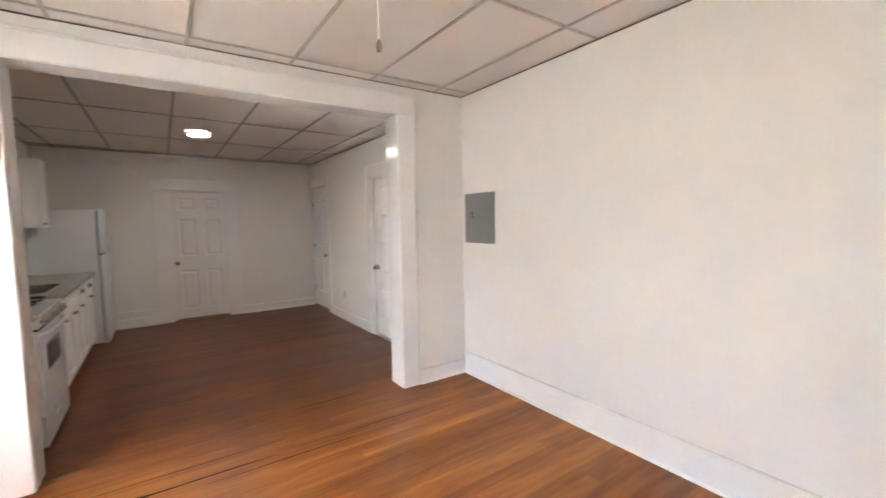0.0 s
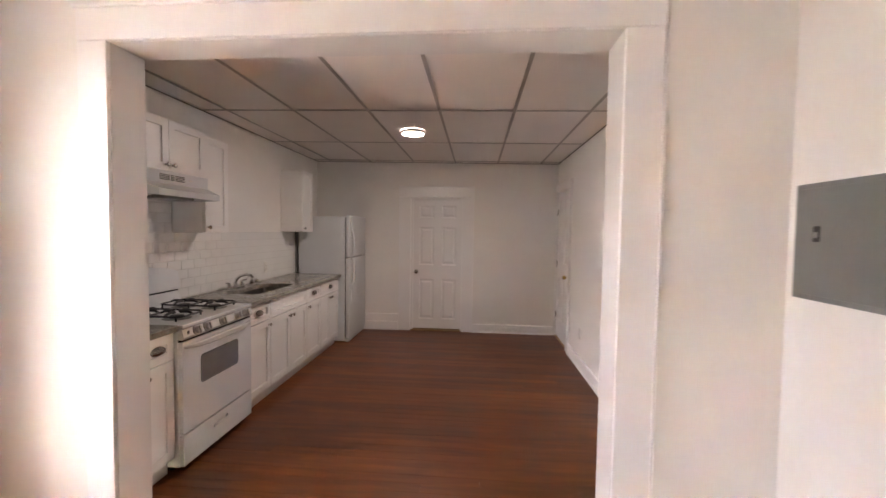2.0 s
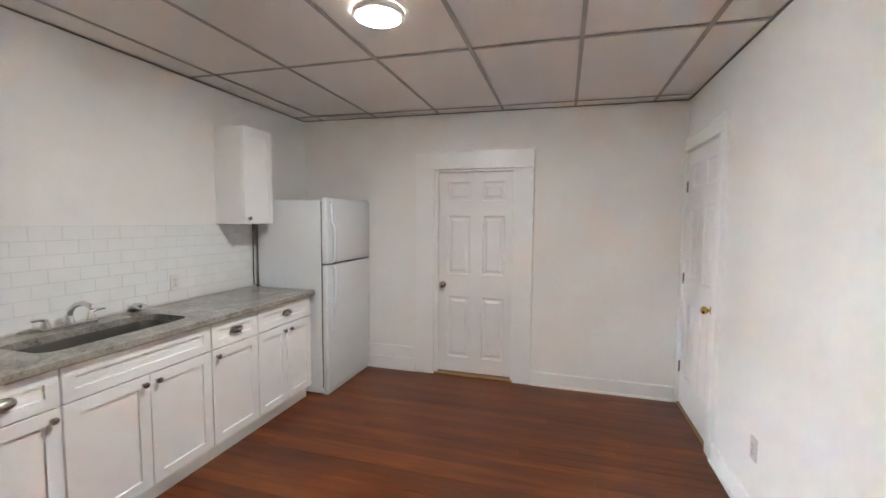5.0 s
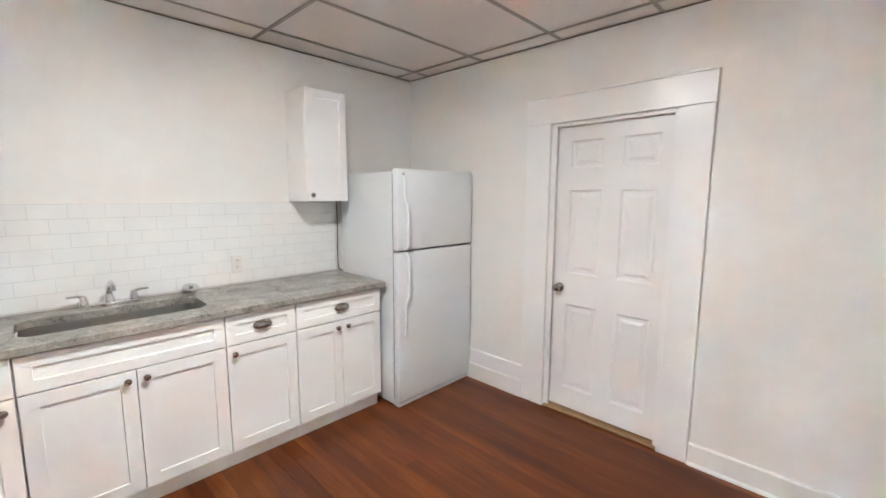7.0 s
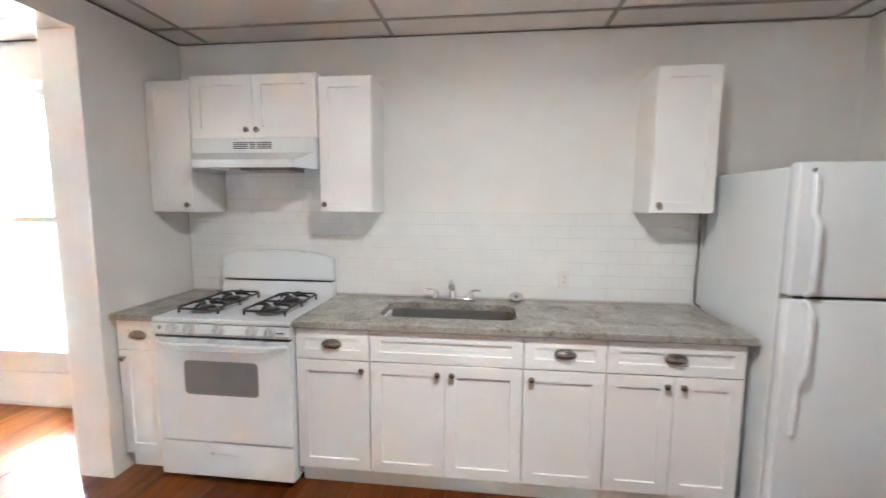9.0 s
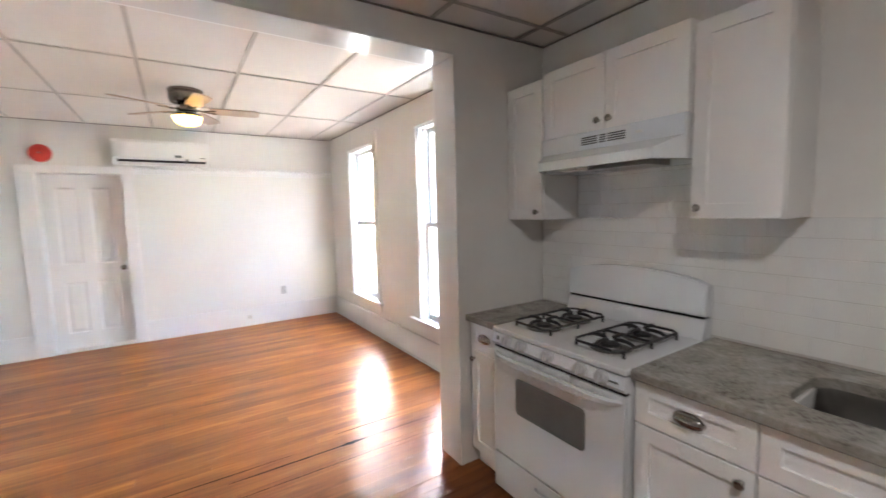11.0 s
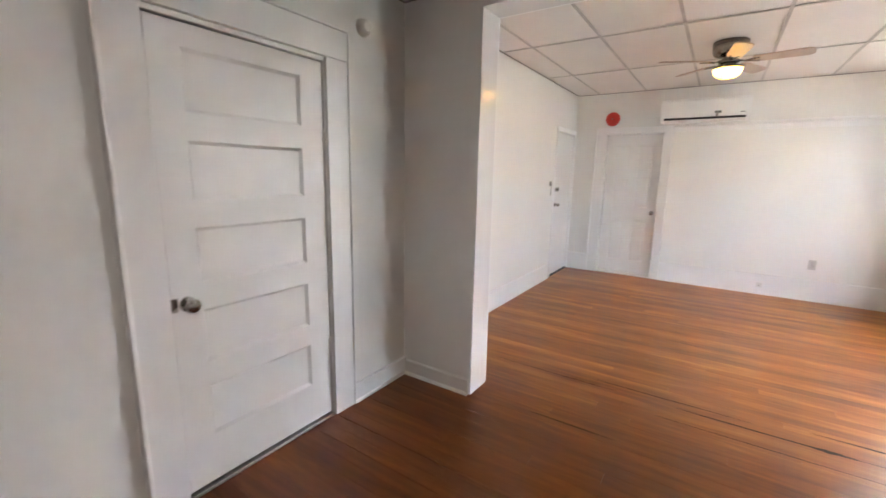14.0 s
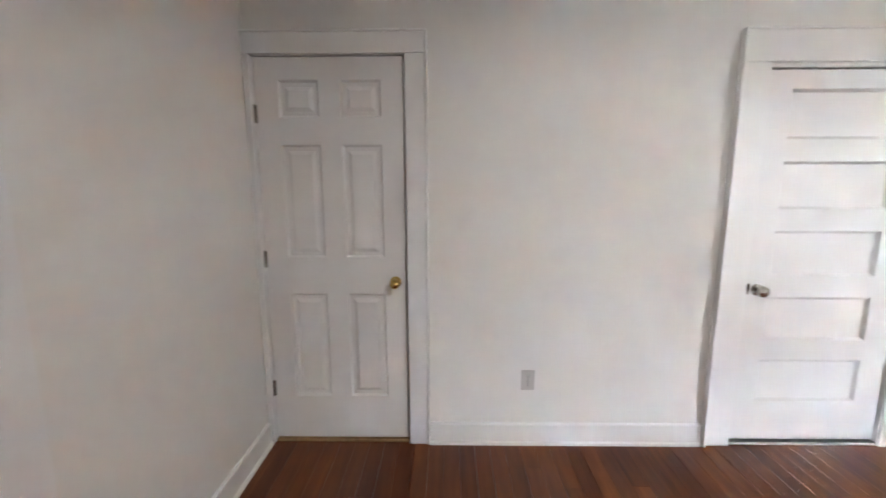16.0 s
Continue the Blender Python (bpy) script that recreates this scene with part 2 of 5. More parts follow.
LEAF = material("leaf", (0.085, 0.125, 0.065), 0.6, 0, 0.3, vary=0.4, vscale=2, island=0.4)


# ---- mesh helpers ----
def box(bm, lo, hi, bevel=0.0, seg=1):
    x0, y0, z0 = lo
    x1, y1, z1 = hi
    vs = [bm.verts.new(p) for p in ((x0, y0, z0), (x1, y0, z0), (x1, y1, z0), (x0, y1, z0),
                                    (x0, y0, z1), (x1, y0, z1), (x1, y1, z1), (x0, y1, z1))]
    fs = [bm.faces.new([vs[i] for i in f]) for f in ((3, 2, 1, 0), (4, 5, 6, 7), (0, 1, 5, 4), (1, 2, 6, 5), (2, 3, 7, 6), (3, 0, 4, 7))]
    if bevel:
        es = list({e for f in fs for e in f.edges})
        bmesh.ops.bevel(bm, geom=es, offset=bevel, segments=seg, affect="EDGES", profile=0.5)
    return vs


def boxes(*items, bevel=0.0):
    bm = bmesh.new()
    for lo, hi in items:
        box(bm, lo, hi, bevel)
    return bm


def lathe(bm, profile, n=24, m=None):
    """Turns (radius, height) pairs round z."""
    rings = []
    for r, z in profile:
        if r < 1e-5:
            rings.append([bm.verts.new((0, 0, z))])
        else:
            rings.append([bm.verts.new((r * math.cos(2 * math.pi * i / n), r * math.sin(2 * math.pi * i / n), z)) for i in range(n)])
    made = [v for ring in rings for v in ring]
    for a, b in zip(rings, rings[1:]):
        for i in range(n):
            j = (i + 1) % n
            q = [a[i % len(a)], a[j % len(a)], b[j % len(b)], b[i % len(b)]]
            q = list(dict.fromkeys(q))
            if len(q) > 2:
                bm.faces.new(q)
    if m:
        bmesh.ops.transform(bm, matrix=m, verts=made)
    bmesh.ops.recalc_face_normals(bm, faces=bm.faces)
    return bm


def tube(bm, pts, r, n=8, flat=1.0):
    """A round bar along a line of points."""
    pts = [Vector(p) for p in pts]
    rings = []
    side = None
    for i, p in enumerate(pts):
        d = (pts[min(i + 1, len(pts) - 1)] - pts[max(i - 1, 0)]).normalized()
        if side is None:
            side = d.cross(Vector((0, 0, 1)) if abs(d.z) < 0.9 else Vector((1, 0, 0))).normalized()
        side = (side - d * side.dot(d)).normalized()
        up = d.cross(side)
        rr = r[i] if isinstance(r, (list, tuple)) else r
        rings.append([bm.verts.new(p + rr * (side * math.cos(2 * math.pi * k / n) + up * flat * math.sin(2 * math.pi * k / n))) for k in range(n)])
    for a, b in zip(rings, rings[1:]):
        for k in range(n):
            bm.faces.new((a[k], a[(k + 1) % n], b[(k + 1) % n], b[k]))
    bm.faces.new(rings[0][::-1])
    bm.faces.new(rings[-1])
    return bm


def prism(bm, outline, axis, a, b):
    """Extrudes a 2D outline along an axis from a to b; the outline's pairs fill the other two axes in order."""
    def at(p, s):
        q = list(p)
        q.insert(axis, s)
        return q
    u = [bm.verts.new(at(p, a)) for p in outline]
    v = [bm.verts.new(at(p, b)) for p in outline]
    n = len(outline)
    for i in range(n):
        bm.faces.new((u[i], u[(i + 1) % n], v[(i + 1) % n], v[i]))
    bm.faces.new(u[::-1])
    bm.faces.new(v)
    bmesh.ops.recalc_face_normals(bm, faces=bm.faces)
    return bm


def mesh(name, bm, mat, smooth=False):
    me = bpy.data.meshes.new(name)
    bm.to_mesh(me)
    bm.free()
    me.materials.append(mat)
    if smooth:
        for p in me.polygons:
            p.use_smooth = True
        me.set_sharp_from_angle(angle=radians(38))
    return me


def thing(name, bm, mat, m=None, label="", category="", group="", kind="", smooth=False):
    ob = new(name, mesh(name, bm, mat, smooth) if bm else None)
    if m:
        ob.matrix_world = m
    return tagged(ob, label, category, group, kind)


def part(name, bm, mat, parent, label="", m=None, smooth=False):
    ob = new(name, mesh(name, bm, mat, smooth))
    ob.parent = parent
    if m:
        ob.matrix_basis = m
    return tagged(ob, label) if label else ob


def piece(name, me, parent, m):
    ob = new(name, me)
    ob.parent = parent
    ob.matrix_basis = m
    return ob


def setting(name, bm, mat, label="", category="", smooth=False):
    return thing(name, bm, mat, None, label, category, "", "structure", smooth)


# ---- the shell ----
XW, XEK, XEL = -1.18, 2.405, 2.535          # west wall, kitchen's and living room's east walls
YS, YM0, YM1, YN = -0.78, 3.28, 3.48, 7.535  # south wall, partition, north wall
ZL, ZK, TOP = 2.60, 2.487, 2.85
OX0, OX1, OZ = -0.487, 1.842, 2.36           # wide opening between the rooms
FD = (0.263, 1.027, 1.985)                   # north door: x, x, height
D5 = (4.15, 4.966, 2.016)                    # five-panel door: y, y, height
D6 = (6.745, 7.498, 2.065)                   # six-panel door beside the corner
ED = (-0.70, 0.035, 2.03)                    # entry door
BD = (1.34, 2.07, 2.035)                     # south door
WIN = ((0.0, 0.78), (1.85, 2.63))
WZ0, WZ1 = 0.43, 2.335


def wall(axis, lo, hi, holes=()):
    """Upright wall as solid pieces round its holes. axis: 0 runs along x, 1 along y. holes: (from, to, sill, head)."""
    bm = bmesh.new()
    a0, a1 = lo[axis], hi[axis]

    def put(s0, s1, z0, z1):
        if s1 - s0 > 1e-4 and z1 - z0 > 1e-4:
            p, q = list(lo), list(hi)
            p[axis], q[axis], p[2], q[2] = s0, s1, z0, z1
            box(bm, p, q)
    s = a0
    for h0, h1, z0, z1 in sorted(holes):
        put(s, h0, lo[2], hi[2])
        put(h0, h1, lo[2], z0)
        put(h0, h1, z1, hi[2])
        s = h1
    put(s, a1, lo[2], hi[2])
    bmesh.ops.remove_doubles(bm, verts=bm.verts, dist=1e-5)
    return bm


B = -0.10
setting("wall_west", wall(1, (XW - 0.2, YS - 0.2, B), (XW, YN + 0.2, TOP), [(a, b, WZ0, WZ1) for a, b in WIN]), WALL, "off-white painted plaster wall with two tall windows", "wall")
setting("wall_north", wall(0, (XW, YN, B), (XEK, YN + 0.2, TOP), [(FD[0] - 0.02, FD[1] + 0.02, B, FD[2] + 0.02)]), WALL, "off-white painted kitchen end wall", "wall")
setting("wall_east_kitchen", wall(1, (XEK, YM1, B), (XEK + 0.33, YN + 0.2, TOP), [(D5[0] - 0.02, D5[1] + 0.02, B, D5[2] + 0.02), (D6[0] - 0.02, D6[1] + 0.02, B, D6[2] + 0.02)]), WALL, "off-white painted kitchen side wall", "wall")
setting("wall_east_living", wall(1, (XEL, YS - 0.2, B), (XEL + 0.2, YM1, TOP), [(ED[0] - 0.02, ED[1] + 0.02, B, ED[2] + 0.02)]), WALL, "off-white painted living room side wall", "wall")
setting("wall_south", wall(0, (XW, YS - 0.2, B), (XEL, YS, TOP), [(BD[0] - 0.02, BD[1] + 0.02, B, BD[2] + 0.02)]), WALL, "off-white painted living room end wall", "wall")
setting("wall_partition", wall(0, (XW, YM0, B), (XEL, YM1, TOP), [(OX0 - 0.014, OX1 + 0.014, B, OZ + 0.014)]), WALL, "off-white partition with a wide cased opening", "wall")
# unseen slab added over both ceilings to shut out light leaks
setting("light_seal_slab", boxes(((XW - 0.2, YS - 0.2, TOP), (XEL + 0.4, YN + 0.2, TOP + 0.15))), WALL, "unseen plain slab above the ceilings that keeps daylight out", "roof")
# unseen plates behind the doors, added to stop daylight through their gaps
bm = boxes(((BD[0] - 0.2, YS - 0.25, B), (BD[1] + 0.2, YS - 0.2, TOP)), ((FD[0] - 0.2, YN + 0.2, B), (FD[1] + 0.2, YN + 0.25, TOP)),
           ((XEK + 0.33, YM1, B), (XEK + 0.38, YN + 0.2, TOP)), ((XEL + 0.2, YS - 0.2, B), (XEL + 0.25, YM1, TOP)))
setting("light_block_behind_doors", bm, WALL, "unseen added plates that block daylight behind the closed doors", "wall")


def hung_ceiling(name, x0, x1, y0, y1, z, xs, ys, label, rise=0.0):
    """Suspended ceiling: sunken panels between metal tees, with an angle along the walls. rise: how far its west edge has lifted."""
    def lean(bm):
        for v in bm.verts:
            v.co.z += rise * (x1 - v.co.x) / (x1 - x0)
        return bm
    bm = bmesh.new()
    gx, gy = [x0] + list(xs) + [x1], [y0] + list(ys) + [y1]
    for a, b in zip(gx, gx[1:]):
        for c, d in zip(gy, gy[1:]):
            dz = random.uniform(0.003, 0.008)
            box(bm, (a + 0.004, c + 0.004, z + dz), (b - 0.004, d - 0.004, z + 0.03))
    ob = setting(name, lean(bm), TILEC, label, "ceiling")
    bm = bmesh.new()
    w = 0.012
    for x in xs:
        box(bm, (x - w, y0, z - 0.002), (x + w, y1, z + 0.001))
    for y in ys:
        for a, b in zip(gx, gx[1:]):
            box(bm, (a + w, y - w, z - 0.002), (b - w, y + w, z + 0.001))
    setting(name + "_grid", lean(bm), TBARL if z > 2.55 else TBAR, "dull grey-beige metal ceiling grid", "ceiling grid")
    bm = bmesh.new()
    for lo, hi in (((x0, y0, z - 0.003), (x0 + 0.014, y1, z + 0.0015)), ((x1 - 0.014, y0, z - 0.003), (x1, y1, z + 0.0015)),
                   ((x0 + 0.014, y0, z - 0.003), (x1 - 0.014, y0 + 0.014, z + 0.0015)), ((x0 + 0.014, y1 - 0.014, z - 0.003), (x1 - 0.014, y1, z + 0.0015))):
        box(bm, lo, hi)
    setting(name + "_wall_angle", lean(bm), ANGLE, "stained brown-grey metal angle, darkened as the shadow gap along the walls", "ceiling trim")
    return ob


hung_ceiling("ceiling_living", XW, XEL, YS, YM0, ZL, (-0.88, -0.275, 0.36, 0.99, 1.615, 2.22), (0.57, 1.825, 3.135), "white suspended ceiling of long panels")
hung_ceiling("ceiling_kitchen", XW, XEK, YM1, YN, ZK - 0.002, (-0.94, -0.345, 0.305, 0.912, 1.53, 2.142), (3.69, 4.905, 6.155, 7.37), "off-white suspended ceiling of long panels", 0.041)

# subfloor; the boards come last
setting("floor", boxes(((XW - 0.2, YS - 0.6, -0.16), (XEL + 0.4, YN + 0.55, -0.02))), DARKGAP, "reddish-brown varnished strip wood floor", "floor")


# ---- trim ----
def base_run(bm, axis, s0, s1, face, out, h, t=0.018, cap=0.03):
    """Baseboard with a rounded cap. face: the wall's plane; out: +1 or -1, the way it stands out."""
    prof = [(0, 0), (t, 0), (t, h - cap), (t + 0.005, h - cap + 0.003), (t + 0.005, h - 0.006), (t + 0.001, h), (0, h)] if cap > 0.035 else [(0, 0), (t, 0), (t, h - 0.005), (t - 0.005, h), (0, h)]
    pts = [(face + out * p, z) for p, z in prof]
    prism(bm, pts, 1 - axis if axis == 0 else 1, s0, s1) if axis == 1 else prism(bm, pts, 0, s0, s1)
    return bm


def base(name, axis, s0, s1, face, out, h, shoe=True, cap=0.03, t=0.018):
    bm = base_run(bmesh.new(), axis, s0, s1, face, out, h, t, cap)
    ob = setting(name, bm, TRIM, "white painted wooden baseboard", "baseboard")
    if shoe:
        bm = bmesh.new()
        pts = [(face + out * p, z) for p, z in ((t, 0.0), (t + 0.014, 0.0), (t + 0.010, 0.012), (t, 0.018))]
        prism(bm, pts, axis, s0, s1)
        part("shoe_moulding", bm, TRIM, ob)
    return ob


base("baseboard_south", 0, XW + 0.03, BD[0] - 0.124, YS, 1, 0.255, cap=0.05)
base("baseboard_south_east", 0, BD[1] + 0.158, XEL - 0.001, YS, 1, 0.255, cap=0.05)
base("baseboard_west", 1, YS, YM0 - 0.02, XW, 1, 0.255, cap=0.05)
base("baseboard_east_living", 1, ED[1] + 0.09, YM0 - 0.02, XEL, -1, 0.205, cap=0.05)
base("baseboard_stub_east", 0, 2.015, XEL - 0.03, YM0, -1, 0.128)
base("baseboard_stub_west", 0, XW + 0.03, OX0 - 0.152, YM0, -1, 0.128)
base("baseboard_stub_kitchen", 0, OX1 + 0.016, XEK - 0.03, YM1, 1, 0.105)
base("baseboard_east_kitchen", 1, D5[1] + 0.158, D6[0] - 0.117, XEK, -1, 0.122)
base("baseboard_east_corner", 1, YM1, D5[0] - 0.162, XEK, -1, 0.122)
base("baseboard_north_east", 0, FD[1] + 0.172, XEK - 0.03, YN, -1, 0.125)
bm = base_run(bmesh.new(), 0, -0.44, 0.078, YN, -1, 0.245, 0.016, 0.03)
base_run(bm, 0, -0.44, 0.078, YN - 0.016, -1, 0.13, 0.012, 0.03)
setting("baseboard_north_west", bm, TRIM, "tall stepped white painted baseboard", "baseboard")


def casing(name, m, w, h, left, right, head, t=0.022, jamb=0.10, stop=True, band="", lip=(0.011, 0.011)):
    """Flat door casing round an opening w by h, in door axes (x along, front at -y), with its jamb boards."""
    bm = boxes(((-left - 0.004, -t - 0.002, h + 0.004), (w + right + 0.004, 0, h + head)), bevel=0.002)
    ob = thing(name, bm, TRIM, m, "white gloss painted flat wooden door casing", "door casing", "", "structure")
    part("side_board", boxes(((-left, -t, 0), (-0.004, 0, h + 0.003)), bevel=0.002), TRIM, ob)
    part("side_board", boxes(((w + 0.004, -t, 0), (w + right, 0, h + 0.003)), bevel=0.002), TRIM, ob)
    if "l" in band:
        part("back_band", boxes(((-left - 0.016, -t - 0.02, 0), (-left, 0, h + head)), bevel=0.003), TRIM, ob)
    if "r" in band:
        part("back_band", boxes(((w + right, -t - 0.008, 0), (w + right + 0.012, 0, h + head)), bevel=0.003), TRIM, ob)
    part("cap_moulding", boxes(((-left - 0.008, -t - 0.008, h + head), (w + right + 0.008, 0, h + head + 0.012)), bevel=0.003), TRIM, ob)
    bm = boxes(((-0.02, 0, 0), (0, jamb, h + 0.02)), ((w, 0, 0), (w + 0.02, jamb, h + 0.02)), ((0, 0, h), (w, jamb, h + 0.02)))
    part("jamb", bm, TRIM, ob)
    if stop:
        a, b = lip
        bm = boxes(((0, 0.001, 0), (a, 0.016, h)), ((w - b, 0.001, 0), (w, 0.016, h)), ((a, 0.001, h - b), (w - b, 0.016, h)), bevel=0.002)
        part("inner_moulding", bm, TRIM, ob)
    return ob


def knob_set(parent, x, y, z, mat, out=-1, r=0.027, label=""):
    bm = bmesh.new()
    prof = [(0.0, 0.0), (0.032, 0.0), (0.031, 0.006), (0.012, 0.010), (0.011, 0.026), (r * 0.8, 0.032), (r, 0.045), (r * 0.88, 0.058), (r * 0.5, 0.066), (0, 0.067)]
    lathe(bm, prof, 20, Matrix.Translation((x, y, z)) @ Matrix.Rotation(radians(90), 4, "X"))
    return part("door_handle", bm, mat, parent, label, smooth=True)


def panelled(name, m, w, h, panels, t=0.036, label="", raised=True, mat=None, gap=0.0045, lift=0.012, deep=1.0):
    """A door leaf with sunken, moulded panels; front face at y = 0."""
    mat = mat or DOORP
    xs = sorted({gap, w - gap, *[p[0] for p in panels], *[p[1] for p in panels]})
    zs = sorted({lift, h - gap, *[p[2] for p in panels], *[p[3] for p in panels]})
    bm = bmesh.new()
    for a, b in zip(xs, xs[1:]):
        for c, d in zip(zs, zs[1:]):
            mid = ((a + b) / 2, (c + d) / 2)
            inside = any(p[0] < mid[0] < p[1] and p[2] < mid[1] < p[3] for p in panels)
            box(bm, (a, 0.0155 if inside else 0, c), (b, t, d))
    bmesh.ops.remove_doubles(bm, verts=bm.verts, dist=1e-5)
    ob = thing(name, bm, mat, m, label, "door", "", "structure")
    for x0, x1, z0, z1 in panels:
        bm = bmesh.new()
        rings = []
        steps = ((0, 0.0), (0.004, 0.0005), (0.014, 0.0135), (0.032, 0.0135), (0.052, 0.004)) if raised else ((0, 0.0), (0.004, 0.0005), (0.010, 0.007), (0.018, 0.0145))
        for ins, y in steps:
            y *= deep
            rings.append([bm.verts.new(p) for p in ((x0 + ins, y, z0 + ins), (x1 - ins, y, z0 + ins), (x1 - ins, y, z1 - ins), (x0 + ins, y, z1 - ins))])
        for r0, r1 in zip(rings, rings[1:]):
            for i in range(4):
                bm.faces.new((r0[i], r0[(i + 1) % 4], r1[(i + 1) % 4], r1[i]))
        bm.faces.new(rings[-1])
        part("panel", bm, mat, ob)
    return ob


def hinge(parent, x, z, mat, y=-0.004):
    bm = bmesh.new()
    tube(bm, [(x, y, z - 0.045), (x, y, z + 0.045)], 0.006, 8)
    box(bm, (x - 0.012, y + 0.002, z - 0.043), (x + 0.012, y + 0.0055, z + 0.043))
    return part("hinge", bm, mat, parent)


def six(w, h, x0, x1, x2, x3, rows):
    return [(a, b, c, d) for a, b in ((x0, x1), (x2, x3)) for c, d in rows]


# north door, seen from the kitchen
w = FD[1] - FD[0]
m = pose(FD[0], YN, 0)
casing("door_casing_north", m, w, FD[2], 0.183, 0.168, 0.165, lip=(0.034, 0.02))
d = panelled("door_1", m @ pose(0, 0.034, 0), w, FD[2], six(w, 0, 0.12, 0.345, 0.455, 0.675, ((0.17, 0.775), (0.985, 1.555), (1.69, 1.875))), lift=0.03, gap=0.008,
             label="closed white six-panel door with a nickel knob")
knob_set(d, 0.078, 0, 0.885, NICKEL, label="satin nickel door knob")
setting("threshold_north", boxes(((FD[0], YN - 0.012, 0), (FD[1], YN + 0.10, 0.018)), bevel=0.004), SILL, "worn bare oak threshold under the kitchen door", "threshold")

# five-panel door, kitchen's east wall
w = D5[1] - D5[0]
m = pose(XEK, D5[1], 0, 0, 0, -90)
casing("door_casing_five", m, w, D5[2], 0.14, 0.15, 0.148, stop=False, band="lr")
setting("door_head_moulding", boxes(((XEK - 0.004, D5[0], D5[2] - 0.019), (XEK + 0.014, D5[1], D5[2])), bevel=0.003), TRIM, "white painted moulding under the door head", "trim")
d = panelled("door_2", m @ pose(0, 0.005, 0), w, D5[2] - 0.019, [(0.122, w - 0.14, z0, z0 + 0.247) for z0 in (0.25, 0.602, 0.955, 1.307, 1.657)], lift=0.028, raised=False, gap=0.008,
             label="closed white five-panel door with a nickel knob")
knob_set(d, 0.068, 0, 0.888, NICKEL, r=0.031, label="satin nickel door knob")
part("latch_plate", boxes(((0.002, -0.003, 0.862), (0.03, 0.001, 0.92)), bevel=0.001), NICKEL, d)
hinge(d, w - 0.006, 1.62, TRIM), hinge(d, w - 0.006, 0.45, TRIM)
setting("threshold_five", boxes(((XEK - 0.012, D5[0], 0), (XEK + 0.1, D5[1], 0.016)), bevel=0.003), ALU, "dull aluminium threshold under the door", "threshold")

# six-panel door, beside the corner
w = D6[1] - D6[0]
m = pose(XEK, D6[1], 0, 0, 0, -90)
casing("door_casing_six", m, w, D6[2], 0.034, 0.103, 0.10, stop=False, band="r")
d = panelled("door_3", m @ pose(0, 0.006, 0), w, D6[2], six(w, 0, 0.118, 0.325, 0.428, 0.638, ((0.268, 0.864), (1.055, 1.642), (1.77, 1.955))), lift=0.024,
             label="closed white six-panel door with a brass knob")
knob_set(d, w - 0.062, 0, 0.925, BRASS, label="polished brass door knob")
for z in (1.79, 1.05, 0.32):
    hinge(d, 0.0, z, NICKEL)
setting("threshold_six", boxes(((XEK - 0.008, D6[0], 0), (XEK + 0.1, D6[1], 0.016)), bevel=0.003), SILL, "narrow worn threshold under the door", "threshold")

# entry door: plain slab with locks
w = ED[1] - ED[0]
m = pose(XEL, ED[1], 0, 0, 0, -90)
casing("door_casing_entry", m, w, ED[2], 0.035, 0.075, 0.05, t=0.014, stop=False)
bm = boxes(((0.006, 0, 0.02), (w - 0.006, 0.04, ED[2] - 0.009)), bevel=0.002)
d = thing("door_4", bm, DOORP, m @ pose(0, 0.006, 0), "closed plain white entry door with two locks", "door", "", "structure")
knob_set(d, 0.085, 0, 1.03, NICKEL, r=0.024, label="satin nickel door knob")
bm = boxes(((0.045, -0.022, 1.215), (0.155, 0.001, 1.27)), bevel=0.004)
dl = part("deadbolt", bm, NICKEL, d, "dark rim deadbolt box")
part("thumb_turn", boxes(((0.09, -0.038, 1.235), (0.10, -0.021, 1.25)), bevel=0.002), BLACK, dl)
hinge(d, w - 0.002, 1.75, TRIM), hinge(d, w - 0.002, 0.3, TRIM)
setting("threshold_entry", boxes(((XEL - 0.02, ED[0], 0), (XEL + 0.1, ED[1], 0.018)), bevel=0.004), BLACK, "black rubber threshold under the entry door", "threshold")

# south door, deep in its casing
w = BD[1] - BD[0]
m = pose(BD[1], YS, 0, 0, 0, 180)
casing("door_casing_south", m, w, BD[2], 0.14, 0.11, 0.075, jamb=0.14, stop=False, band="lr")
d = panelled("door_5", m @ pose(0, 0.09, 0), w, BD[2], six(w, 0, 0.115, 0.315, 0.415, 0.615, ((0.20, 0.80), (1.0, 1.88))), lift=0.02, deep=0.5,
             label="closed white four-panel door set deep in its casing")
knob_set(d, w - 0.06, 0, 0.93, NICKEL, label="dark nickel door knob")
setting("threshold_south", boxes(((BD[0], YS - 0.13, 0), (BD[1], YS + 0.012, 0.015)), bevel=0.004), TRIM, "white painted threshold", "threshold")

# wide opening: lining and casing
bm = boxes(((OX0 - 0.014, YM0 - 0.002, OZ), (OX1 + 0.014, YM1 + 0.002, OZ + 0.014)), bevel=0.0015)
op = setting("opening_lining", bm, GLOSSTRIM, "glossy white painted lining of the wide opening", "trim")
part("side_lining", boxes(((OX0 - 0.014, YM0 - 0.002, 0), (OX0, YM1 + 0.002, OZ)), bevel=0.0015), GLOSSTRIM, op)
part("side_lining", boxes(((OX1, YM0 - 0.002, 0), (OX1 + 0.014, YM1 + 0.002, OZ)), bevel=0.0015), GLOSSTRIM, op)
bm = bmesh.new()
box(bm, (OX0 - 0.152, YM0 - 0.024, OZ + 0.003), (OX1 + 0.16, YM0 - 0.002, OZ + 0.15), 0.003)
oc = setting("opening_casing", bm, TRIM, "glossy white flat casing round the wide opening", "trim")
